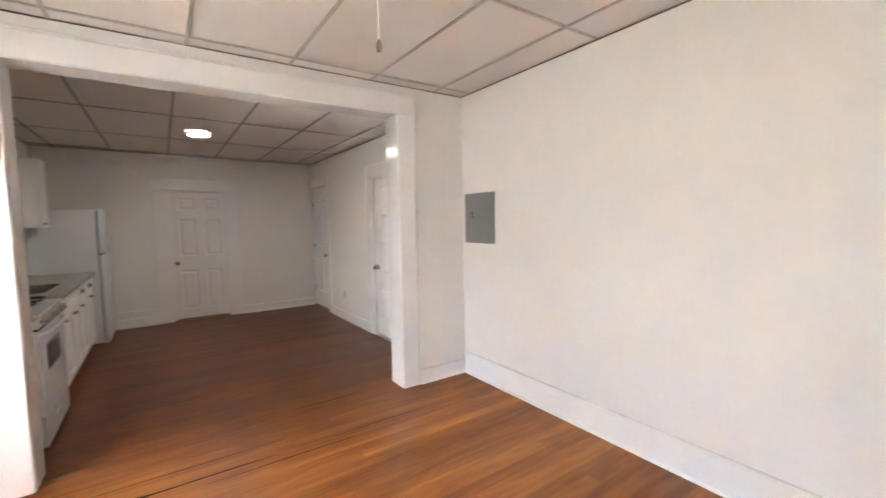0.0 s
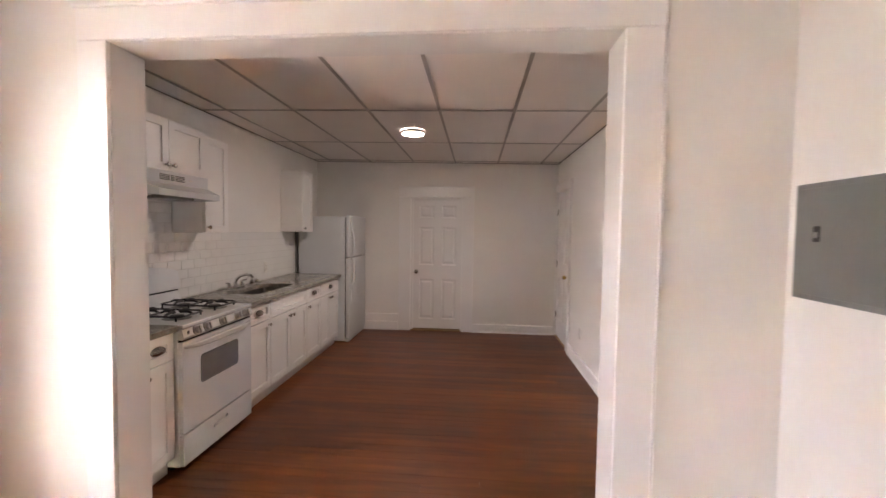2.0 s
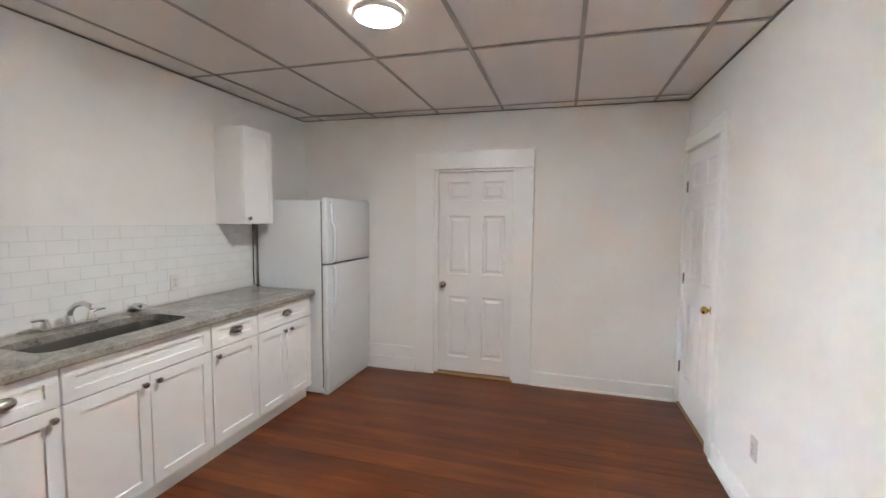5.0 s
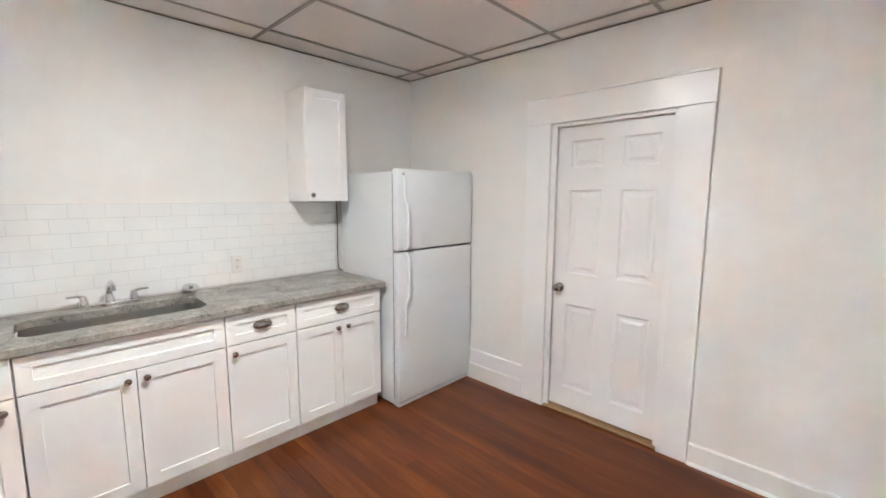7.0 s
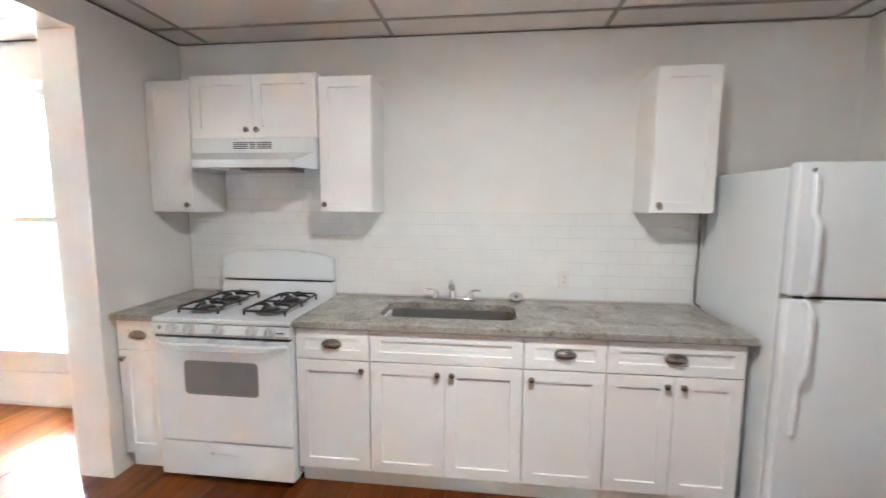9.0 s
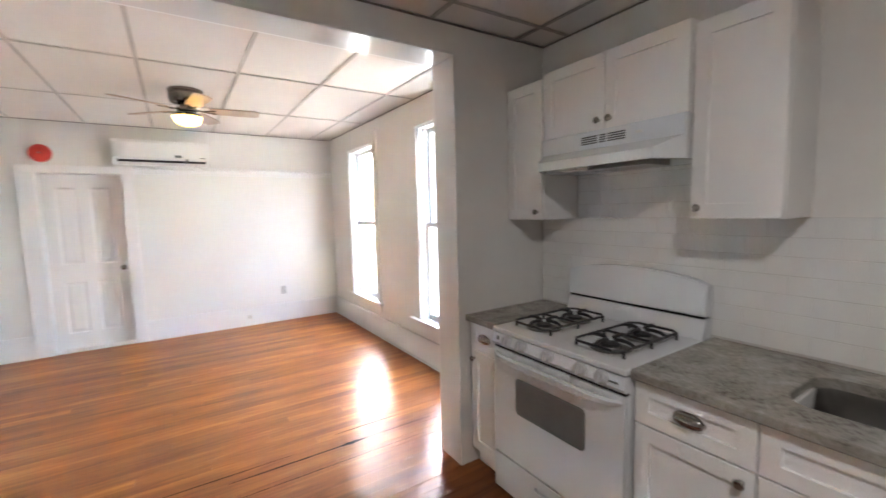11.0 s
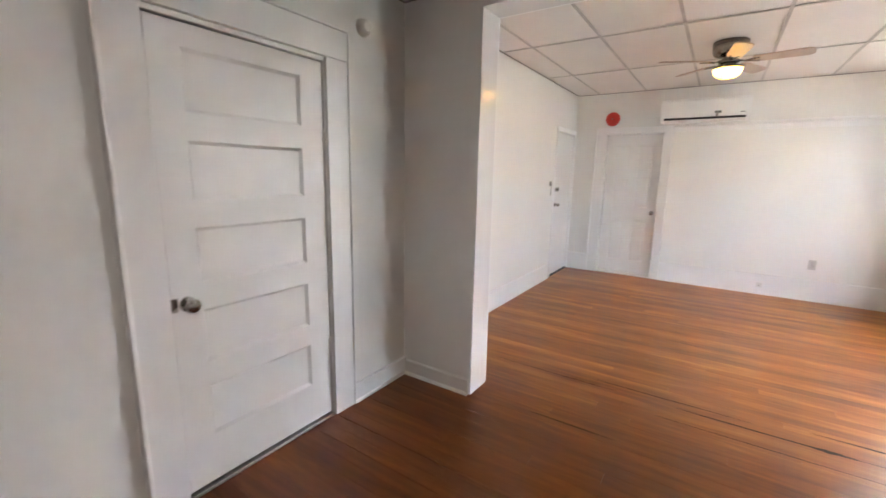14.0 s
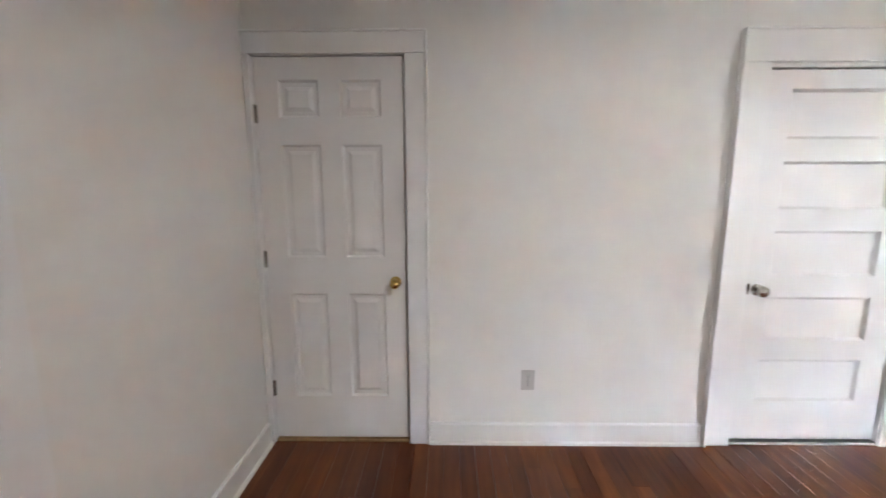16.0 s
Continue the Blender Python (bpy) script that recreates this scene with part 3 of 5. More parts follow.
part("side_board", boxes(((OX0 - 0.15, YM0 - 0.022, 0), (OX0 - 0.003, YM0 - 0.002, OZ + 0.002)), bevel=0.003), TRIM, oc)
part("side_board", boxes(((OX1 + 0.003, YM0 - 0.022, 0), (OX1 + 0.158, YM0 - 0.002, OZ + 0.002)), bevel=0.003), TRIM, oc)
part("back_band", boxes(((OX1 + 0.160, YM0 - 0.027, 0), (OX1 + 0.172, YM0 - 0.0005, OZ + 0.15)), bevel=0.003), TRIM, oc)
part("cap_moulding", boxes(((OX0 - 0.165, YM0 - 0.034, OZ + 0.15), (OX1 + 0.162, YM0 - 0.002, OZ + 0.168)), bevel=0.004), TRIM, oc)

# picture rail beside the wall unit
bm = bmesh.new()
prism(bm, [(YS, 2.04), (YS + 0.016, 2.04), (YS + 0.018, 2.052), (YS + 0.012, 2.056), (YS + 0.012, 2.10), (YS + 0.05, 2.115), (YS + 0.055, 2.122), (YS + 0.055, 2.14), (YS, 2.148)], 0, XW + 0.001, 1.22)
setting("picture_rail", bm, TRIM, "white painted wooden picture rail", "trim")


# ---- windows ----
def sash(name, y0, y1, z0, z1, x, parent, rail=0.045, low=0.055):
    """One sash, thickness along x, with its pane."""
    t = 0.034
    bm = boxes(((x - t, y0, z0), (x, y0 + rail, z1)), ((x - t, y1 - rail, z0), (x, y1, z1)),
               ((x - t, y0 + rail, z0), (x, y1 - rail, z0 + low)), ((x - t, y0 + rail, z1 - rail), (x, y1 - rail, z1)))
    ob = part(name, bm, TRIM, parent)
    pane = part("pane", boxes(((x - t * 0.6, y0 + rail - 0.004, z0 + low - 0.004), (x - t * 0.6 + 0.004, y1 - rail + 0.004, z1 - rail + 0.004))), GLASS, ob, "clear window glass")
    pane.visible_shadow = False
    return ob


def window(name, y0, y1):
    win = thing(name, None, None, pose(0, 0, 0), "tall white double-hung window, closed", "window", "living room windows", "structure")
    c = 0.115
    bm = bmesh.new()
    box(bm, (XW, y0 - c, WZ0 - 0.02), (XW + 0.018, y0, WZ1), 0.002)
    box(bm, (XW, y1, WZ0 - 0.02), (XW + 0.018, y1 + c, WZ1), 0.002)
    box(bm, (XW, y0 - c - 0.004, WZ1), (XW + 0.02, y1 + c + 0.004, WZ1 + 0.14), 0.002)
    part("window_casing", bm, WALL, win)
    bm = boxes(((XW - 0.2, y0, WZ0), (XW, y0 + 0.02, WZ1)), ((XW - 0.2, y1 - 0.02, WZ0), (XW, y1, WZ1)), ((XW - 0.2, y0 + 0.02, WZ1 - 0.02), (XW, y1 - 0.02, WZ1)))
    for xx in (XW - 0.05, XW - 0.15):
        box(bm, (xx - 0.012, y0 + 0.02, WZ0), (xx, y0 + 0.034, WZ1 - 0.02))
        box(bm, (xx - 0.012, y1 - 0.034, WZ0), (xx, y1 - 0.02, WZ1 - 0.02))
    part("window_frame", bm, TRIM, win)
    bm = bmesh.new()
    box(bm, (XW - 0.2, y0, WZ0 - 0.03), (XW, y1, WZ0 + 0.004))
    box(bm, (XW + 0.0005, y0 - c - 0.055, WZ0 - 0.03), (XW + 0.055, y1 + c + 0.055, WZ0 + 0.004), 0.005, 2)
    part("window_sill", bm, TRIM, win)
    part("apron", boxes(((XW + 0.0005, y0 - c, WZ0 - 0.115), (XW + 0.016, y1 + c, WZ0 - 0.031)), bevel=0.004), WALL, win)
    mid = 1.385
    sash("upper_sash", y0 + 0.02, y1 - 0.02, mid - 0.02, WZ1 - 0.02, XW - 0.104, win, low=0.04)
    sash("lower_sash", y0 + 0.02, y1 - 0.02, WZ0 + 0.004, mid + 0.02, XW - 0.066, win)
    bm = bmesh.new()
    box(bm, (XW - 0.068, (y0 + y1) / 2 - 0.03, mid + 0.02), (XW - 0.085, (y0 + y1) / 2 + 0.03, mid + 0.03), 0.002)
    tube(bm, [(XW - 0.076, (y0 + y1) / 2, mid + 0.03), (XW - 0.07, (y0 + y1) / 2 + 0.03, mid + 0.036)], 0.005)
    part("sash_lock", bm, NICKEL, win)
    return win


for i, (a, b) in enumerate(WIN):
    window("window_%d" % (i + 1), a, b)


# ---- kitchen cabinets ----
def shaker(name, parent, m, w, h, rail=0.058, t=0.019):
    """A front with a flat sunken field; front face at y = 0."""
    bm = bmesh.new()
    r = min(rail, h * 0.31)
    e = 0.0012

    def ring(ix, iz, y):
        return [bm.verts.new(p) for p in ((ix, y, iz), (w - ix, y, iz), (w - ix, y, h - iz), (ix, y, h - iz))]
    loops = [ring(0, 0, t), ring(0, 0, e), ring(e, e, 0), ring(rail, r, 0), ring(rail + 0.0015, r + 0.0015, 0.009)]
    for a, c in zip(loops, loops[1:]):
        for i in range(4):
            bm.faces.new((a[i], a[(i + 1) % 4], c[(i + 1) % 4], c[i]))
    bm.faces.new(loops[-1])
    bm.faces.new(loops[0][::-1])
    bmesh.ops.recalc_face_normals(bm, faces=bm.faces)
    return part(name, bm, CABW, parent, m=m)


def cab_knob(parent, x, z):
    bm = bmesh.new()
    lathe(bm, [(0, 0), (0.008, 0), (0.0065, 0.004), (0.0055, 0.013), (0.0145, 0.018), (0.016, 0.023), (0.0125, 0.028), (0, 0.030)], 16,
          Matrix.Translation((x, 0, z)) @ Matrix.Rotation(radians(90), 4, "X"))
    return part("knob", bm, NICKEL, parent, "satin nickel knob", smooth=True)


def cup_pull(parent, x, z):
    """A half-round bin pull."""
    bm = bmesh.new()
    W, H, D, n, k = 0.05, 0.025, 0.026, 14, 8
    grid = []
    for i in range(k + 1):
        a = math.pi * 0.7 * i / k
        row = []
        for j in range(n + 1):
            b = math.pi * j / n
            row.append(bm.verts.new((x - W * math.cos(b), -0.0012 - D * math.sin(b) ** 0.7 * math.sin(a), z + H * math.cos(a) * math.sin(b) ** 0.5)))
        grid.append(row)
    for r0, r1 in zip(grid, grid[1:]):
        for j in range(n):
            bm.faces.new((r0[j], r0[j + 1], r1[j + 1], r1[j]))
    bmesh.ops.solidify(bm, geom=bm.faces, thickness=0.0016)
    prof = [(x + (W + 0.003) * math.cos(2 * math.pi * i / 24), z + 0.002 + (H + 0.003) * math.sin(2 * math.pi * i / 24)) for i in range(24)]
    u = [bm.verts.new((px, -0.0022, pz)) for px, pz in prof]
    v = [bm.verts.new((px, 0, pz)) for px, pz in prof]
    bm.faces.new(u)
    for i in range(24):
        bm.faces.new((u[i], u[(i + 1) % 24], v[(i + 1) % 24], v[i]))
    bmesh.ops.recalc_face_normals(bm, faces=bm.faces)
    return part("cup_pull", bm, SATIN, parent, "bright satin nickel cup pull", smooth=True)


XF = -0.562  # front face of the base doors
CZ = 0.878   # underside of the worktop


def base_cabinet(y0, y1, doors, label, pull=True, knobs=(), hollow=False):
    w = y1 - y0
    cab = thing("base_cabinet", None, None, pose(XF, y0, 0, 0, 0, 90), label, "cabinet", "base cabinets under the worktop")
    depth = XF - XW - 0.002
    g = 0.0045
    if hollow:
        t = 0.018
        bm = boxes(((0.001, 0.0205, 0.10), (w - 0.001, depth, 0.10 + t)), ((0.001, 0.0205, 0.10 + t), (0.001 + t, depth, CZ - 0.002)),
                   ((w - 0.001 - t, 0.0205, 0.10 + t), (w - 0.001, depth, CZ - 0.002)), ((0.001 + t, 0.0205, 0.10 + t), (w - 0.001 - t, 0.038, CZ - 0.002)))
        bmesh.ops.remove_doubles(bm, verts=bm.verts, dist=1e-5)
        part("body", bm, CABW, cab)
    else:
        part("body", boxes(((0.001, 0.0205, 0.10), (w - 0.001, depth, CZ - 0.002))), CABW, cab)
    part("toe_kick", boxes(((0.001, 0.055, 0.0), (w - 0.001, 0.07, 0.10))), CABW, cab)
    dr = shaker("drawer_front", cab, pose(g, 0, 0.712), w - 2 * g, 0.158, rail=0.05)
    if pull:
        cup_pull(dr, (w - 2 * g) / 2, 0.079)
    n = len(knobs)
    dw = (w - 2 * g - (n - 1) * g) / n
    for i, side in enumerate(knobs):
        door = shaker("cabinet_door", cab, pose(g + i * (dw + g), 0, 0.108), dw, 0.597)
        cab_knob(door, 0.034 if side == "l" else dw - 0.034, 0.555)
    return cab


base_cabinet(3.492, 3.752, 1, "narrow white shaker base cabinet with one drawer", knobs="l")
base_cabinet(4.518, 4.914, 1, "white shaker base cabinet beside the range", knobs="r")
base_cabinet(4.914, 5.688, 2, "white shaker sink base cabinet with two doors", pull=False, knobs="rl", hollow=True)
base_cabinet(5.688, 6.08, 1, "white shaker base cabinet beside the sink", knobs="l")
base_cabinet(6.08, 6.70, 2, "white shaker base cabinet beside the refrigerator", knobs="rl")


def wall_cabinet(y0, y1, z0, z1, knobs, label, xf=-0.897):
    w, h = y1 - y0, z1 - z0
    cab = thing("wall_cabinet", None, None, pose(xf, y0, z0, 0, 0, 90), label, "cabinet", "wall cabinets over the range and worktop")
    part("body", boxes(((0, 0.0205, 0), (w, xf - XW - 0.002, h)), bevel=0.001), CABW, cab)
    n, g = len(knobs), 0.002
    dw = (w - 2 * g - (n - 1) * 0.003) / n
    for i, side in enumerate(knobs):
        door = shaker("cabinet_door", cab, pose(g + i * (dw + 0.003), 0, g), dw, h - 2 * g, rail=0.056)
        cab_knob(door, 0.03 if side == "l" else dw - 0.03, 0.042)
    return cab


wall_cabinet(3.484, 3.758, 1.455, 2.217, "r", "tall narrow white shaker wall cabinet", xf=-0.874)
wall_cabinet(3.762, 4.526, 1.886, 2.242, "rl", "short white two-door shaker cabinet above the hood", xf=-0.885)
wall_cabinet(4.534, 4.84, 1.462, 2.22, "l", "tall narrow white shaker wall cabinet beside the hood")
wall_cabinet(6.36, 6.675, 1.468, 2.222, "l", "tall narrow white shaker wall cabinet beside the refrigerator")

# worktops
SY0, SY1, SX0, SX1 = 4.925, 5.662, -1.015, -0.682  # sink cut-out
XC = -0.535


def rounded(y0, y1, x0, x1, r, n=6):
    pts = []
    for cx, cy, a in ((x1 - r, y0 + r, -90), (x1 - r, y1 - r, 0), (x0 + r, y1 - r, 90), (x0 + r, y0 + r, 180)):
        for i in range(n + 1):
            t = radians(a + 90 * i / n)
            pts.append((cx + r * math.cos(t), cy + r * math.sin(t)))
    return pts


def worktop(y0, y1, label, hole=None):
    bm = bmesh.new()
    z0, z1 = CZ, 0.915
    outer = [(XW + 0.001, y0), (XC, y0), (XC, y1), (XW + 0.001, y1)]
    if not hole:
        prism(bm, outer, 2, z0, z1)
    else:
        inner = rounded(*hole, 0.075)
        for z, flip in ((z1, False), (z0, True)):
            vo = [bm.verts.new((*p, z)) for p in outer]
            vi = [bm.verts.new((*p, z)) for p in inner]
            es = [bm.edges.new((a, b)) for ring in (vo, vi) for a, b in zip(ring, ring[1:] + ring[:1])]
            bmesh.ops.triangle_fill(bm, edges=es, use_beauty=True)
            if z == z1:
                to, ti = vo, vi
        for top, ring in ((to, vo), (ti, vi)):
            n = len(top)
            for i in range(n):
                bm.faces.new((ring[i], ring[(i + 1) % n], top[(i + 1) % n], top[i]))
        bmesh.ops.recalc_face_normals(bm, faces=bm.faces)
    sharp = [e for e in bm.edges if abs(e.verts[0].co.x - XC) < 1e-5 and abs(e.verts[1].co.x - XC) < 1e-5 and abs(e.verts[0].co.z - e.verts[1].co.z) < 1e-5]
    bmesh.ops.bevel(bm, geom=sharp, offset=0.006, segments=2, affect="EDGES", profile=0.5)
    return thing("worktop", bm, STONE, None, label, "worktop")


worktop(3.484, 3.752, "short polished grey speckled granite worktop")
worktop(4.519, 6.728, "long polished grey speckled granite worktop", (SY0, SY1, SX0, SX1))

# sink bowl hung under the cut-out
bm = bmesh.new()
rings = []
for ins, z in ((-0.012, CZ - 0.001), (-0.004, CZ - 0.002), (0.0, CZ - 0.02), (0.012, 0.74), (0.035, 0.715), (0.10, 0.708)):
    rings.append([bm.verts.new((x, y, z)) for x, y in rounded(SY0 + ins, SY1 - ins, SX0 + ins, SX1 - ins, 0.075)])
for a, b in zip(rings, rings[1:]):
    n = len(a)
    for i in range(n):
        bm.faces.new((a[i], a[(i + 1) % n], b[(i + 1) % n], b[i]))
bm.faces.new(rings[-1])
sink = thing("kitchen_sink", bm, STEEL, None, "stainless steel undermount sink bowl set in the worktop", "sink", smooth=True)
bm = bmesh.new()
lathe(bm, [(0, 0.002), (0.03, 0.002), (0.04, 0.006), (0.045, 0.004), (0.045, 0)], 20, Matrix.Translation((-0.85, 5.29, 0.708)))
part("drain", bm, CHROME, sink, smooth=True)

# tap
tap = thing("kitchen_tap", None, None, pose(-1.115, 5.29, 0.915, 0, 0, 90), "chrome two-handle kitchen tap on the worktop", "tap")
bm = bmesh.new()
box(bm, (-0.13, -0.026, 0), (0.13, 0.026, 0.018), 0.008, 3)
part("base_plate", bm, CHROME, tap, smooth=True)
bm = bmesh.new()
lathe(bm, [(0, 0.017), (0.024, 0.017), (0.02, 0.05), (0.017, 0.062), (0, 0.062)], 18)
tube(bm, [(0, 0, 0.05), (0, -0.01, 0.085), (0, -0.05, 0.118), (0, -0.11, 0.135), (0, -0.165, 0.125), (0, -0.175, 0.105)], [0.015, 0.015, 0.014, 0.013, 0.013, 0.0125], 12)
part("spout", bm, CHROME, tap, smooth=True)
for s in (-1, 1):
    bm = bmesh.new()
    lathe(bm, [(0, 0.017), (0.022, 0.017), (0.02, 0.035), (0.014, 0.05), (0.013, 0.06), (0, 0.063)], 16, Matrix.Translation((s * 0.108, 0, 0)))
    tube(bm, [(s * 0.108, 0, 0.055), (s * 0.13, -0.004, 0.064), (s * 0.175, -0.012, 0.066)], [0.009, 0.007, 0.006], 10)
    part("handle", bm, CHROME, tap, smooth=True)

# strainer leaning on the tiles
bm = bmesh.new()
lathe(bm, [(0, 0.0), (0.025, 0.0), (0.03, 0.012), (0.044, 0.014), (0.045, 0.017), (0.028, 0.02), (0.012, 0.016), (0.008, 0.03), (0, 0.032)], 24)
thing("sink_strainer", bm, CHROME, pose(-1.125, 5.682, 0.932, 0, 24, 0), "chrome sink strainer leaning against the tiles", "strainer", smooth=True)

# ---- range ----
RY0, RY1 = 3.757, 4.515
rng = thing("gas_range", None, None, pose(-0.515, RY0, 0, 0, 0, 90), "white enamel gas range with black grates", "range")
w = RY1 - RY0
D = -0.515 - XW - 0.012
part("body", boxes(((0.002, 0.03, 0.035), (w - 0.002, D, 0.885)), bevel=0.003), ENAMEL, rng)
part("skirt", boxes(((0.03, 0.09, 0.0), (w - 0.03, D - 0.02, 0.036))), BLACK, rng)
bm = bmesh.new()
prism(bm, [(0.0, 0.822), (-0.012, 0.838), (0.002, 0.884), (0.03, 0.884), (0.03, 0.822)], 0, 0.0, w)
cp = part("control_panel", bm, ENAMEL, rng)
for x in (0.118, 0.217, 0.381, 0.56, 0.66):
    bm = bmesh.new()
    mm = Matrix.Translation((x, -0.005, 0.858)) @ Matrix.Rotation(radians(74), 4, "X")
    lathe(bm, [(0, 0.002), (0.031, 0.0), (0.0315, 0.005), (0.029, 0.009), (0.025, 0.011), (0.023, 0.024), (0.020, 0.028), (0, 0.029)], 22, mm)
    vs = box(bm, (-0.0055, -0.022, 0.026), (0.0055, 0.022, 0.038))
    bmesh.ops.transform(bm, matrix=mm, verts=vs)
    part("knob", bm, KNOBW, rng, "grey-white plastic burner knob", smooth=True)
for x in (0.045, 0.70):
    part("marking", boxes(((x - 0.02 if x > 0.1 else x - 0.007, -0.0105, 0.852), (x + 0.03 if x > 0.1 else x + 0.007, -0.006, 0.858 if x > 0.1 else 0.872))), PANELGREY, rng)
# cooktop with a raised rim
bm = bmesh.new()
box(bm, (-0.001, -0.006, 0.889), (w + 0.001, D - 0.06, 0.914), 0.007, 3)
ct = part("cooktop", bm, ENAMEL, rng)
bm = bmesh.new()
prism(bm, [(D - 0.085, 0.905), (D - 0.055, 1.005), (D - 0.004, 1.005), (D - 0.004, 0.905)], 0, 0.0, w)
part("riser", bm, ENAMEL, rng)
part("vent_slot", boxes(((0.012, D - 0.060, 1.0055), (w - 0.012, D - 0.006, 1.017))), BLACK, rng)
n = 14
bm = bmesh.new()
outl = [(0.0, 1.0175), (w, 1.0175)] + [(w - w * i / n, 1.155 + 0.052 * math.sin(math.pi * i / n) ** 0.6) for i in range(n + 1)]
u = [bm.verts.new((x, D - 0.072 + (z - 1.02) * 0.12, z)) for x, z in outl]
v = [bm.verts.new((x, D - 0.004, z)) for x, z in outl]
k = len(outl)
bm.faces.new(u), bm.faces.new(v[::-1])
for i in range(k):
    bm.faces.new((u[i], u[(i + 1) % k], v[(i + 1) % k], v[i]))
bmesh.ops.recalc_face_normals(bm, faces=bm.faces)
bmesh.ops.bevel(bm, geom=[e for e in bm.edges if all(q in u for q in e.verts)], offset=0.006, segments=2, affect="EDGES")
part("backguard", bm, ENAMEL, rng, smooth=True)
for bx in (0.19, 0.57):
    for by in (0.175, 0.41):
        bm = bmesh.new()
        mt = Matrix.Translation((bx, by, 0.914))
        lathe(bm, [(0.085, 0.0), (0.075, 0.004), (0.045, 0.003), (0.04, 0.012), (0.034, 0.014)], 24, mt)
        bn = part("burner", bm, BURN, rng, smooth=True)
        bm = bmesh.new()
        lathe(bm, [(0, 0.024), (0.034, 0.023), (0.04, 0.018), (0.04, 0.012), (0, 0.012)], 20, mt)
        part("burner_cap", bm, IRON, bn, smooth=True)
    bm = bmesh.new()
    x0, x1, y0, y1, zt, r = bx - 0.115, bx + 0.115, 0.066, 0.522, 0.945, 0.0062
    c = 0.03
    tube(bm, [(x0 + c, y0, zt), (x1 - c, y0, zt), (x1, y0 + c, zt), (x1, y1 - c, zt), (x1 - c, y1, zt), (x0 + c, y1, zt), (x0, y1 - c, zt), (x0, y0 + c, zt), (x0 + c, y0, zt)], r, 6)
    tube(bm, [(x0, 0.293, zt), (x1, 0.293, zt)], r, 6)
    for by in (0.175, 0.41):
        for a in range(4):
            ca, sa = math.cos(a * math.pi / 2), math.sin(a * math.pi / 2)
            reach = 0.114 if a % 2 == 0 else 0.108
            tube(bm, [(bx + ca * reach, by + sa * reach, zt), (bx + ca * 0.085, by + sa * 0.085, zt + 0.012), (bx + ca * 0.05, by + sa * 0.05, zt + 0.014), (bx + ca * 0.02, by + sa * 0.02, zt + 0.010)],
                 [0.0065, 0.0085, 0.009, 0.0075], 7)
    for px, py in ((x0, y0 + c), (x1, y0 + c), (x0, y1 - c), (x1, y1 - c), (x0, 0.293), (x1, 0.293)):
        tube(bm, [(px, py, zt), (px, py, 0.915)], r, 6)
    part("grate", bm, IRON, rng, "black cast iron burner grate", smooth=True)
# oven door, its window and handle
bm = bmesh.new()
for lo, hi in (((0.003, 0, 0.243), (0.171, 0.028, 0.806)), ((0.573, 0, 0.243), (w - 0.003, 0.028, 0.806)),
               ((0.171, 0, 0.243), (0.573, 0.028, 0.508)), ((0.171, 0, 0.682), (0.573, 0.028, 0.806))):
    box(bm, lo, hi)
bmesh.ops.remove_doubles(bm, verts=bm.verts, dist=1e-5)
od = part("oven_door", bm, ENAMEL, rng)
bm = bmesh.new()
u = [bm.verts.new((x, -0.0015, z)) for x, z in rounded(0.508, 0.682, 0.171, 0.573, 0.022)]
v = [bm.verts.new((x, 0.02, z)) for x, z in rounded(0.508, 0.682, 0.171, 0.573, 0.022)]
bm.faces.new(u)
for i in range(len(u)):
    bm.faces.new((u[i], u[(i + 1) % len(u)], v[(i + 1) % len(u)], v[i]))
bmesh.ops.recalc_face_normals(bm, faces=bm.faces)
part("oven_window", bm, OVENGLASS, od, "grey oven window")
bm = bmesh.new()
outer, inner = rounded(0.502, 0.688, 0.165, 0.579, 0.026), rounded(0.511, 0.679, 0.174, 0.57, 0.02)
u, v = [bm.verts.new((x, -0.002, z)) for x, z in outer], [bm.verts.new((x, -0.0022, z)) for x, z in inner]
k = [bm.verts.new((x, 0.002, z)) for x, z in outer]
for i in range(len(u)):
    j = (i + 1) % len(u)
    bm.faces.new((u[i], u[j], v[j], v[i]))
    bm.faces.new((k[i], k[j], u[j], u[i]))
bmesh.ops.recalc_face_normals(bm, faces=bm.faces)
part("window_border", bm, PANELGREY, od, "darker grey printed border")
bm = bmesh.new()
n = 16
bar = []
for i in range(n + 1):
    q = 2 * i / n - 1
    y = -0.052 + 0.052 * abs(q) ** 6
    top, low = 0.798 - 0.008 * q * q, 0.752 + 0.010 * q * q
    bar.append([bm.verts.new((0.012 + (w - 0.024) * i / n, yy, zz)) for yy, zz in ((y + 0.022, top - 0.004), (y + 0.006, top), (y, top - 0.010), (y + 0.004, low + 0.006), (y + 0.012, low), (y + 0.022, low + 0.004))])
for a, b in zip(bar, bar[1:]):
    for i in range(6):
        bm.faces.new((a[i], a[(i + 1) % 6], b[(i + 1) % 6], b[i]))
bm.faces.new(bar[0]), bm.faces.new(bar[-1][::-1])
bmesh.ops.recalc_face_normals(bm, faces=bm.faces)
part("handle", bm, ENAMEL, od, "white oven door handle", smooth=True)
part("seam", boxes(((0.004, 0.006, 0.808), (w - 0.004, 0.03, 0.821))), BLACK, rng)
bm = bmesh.new()
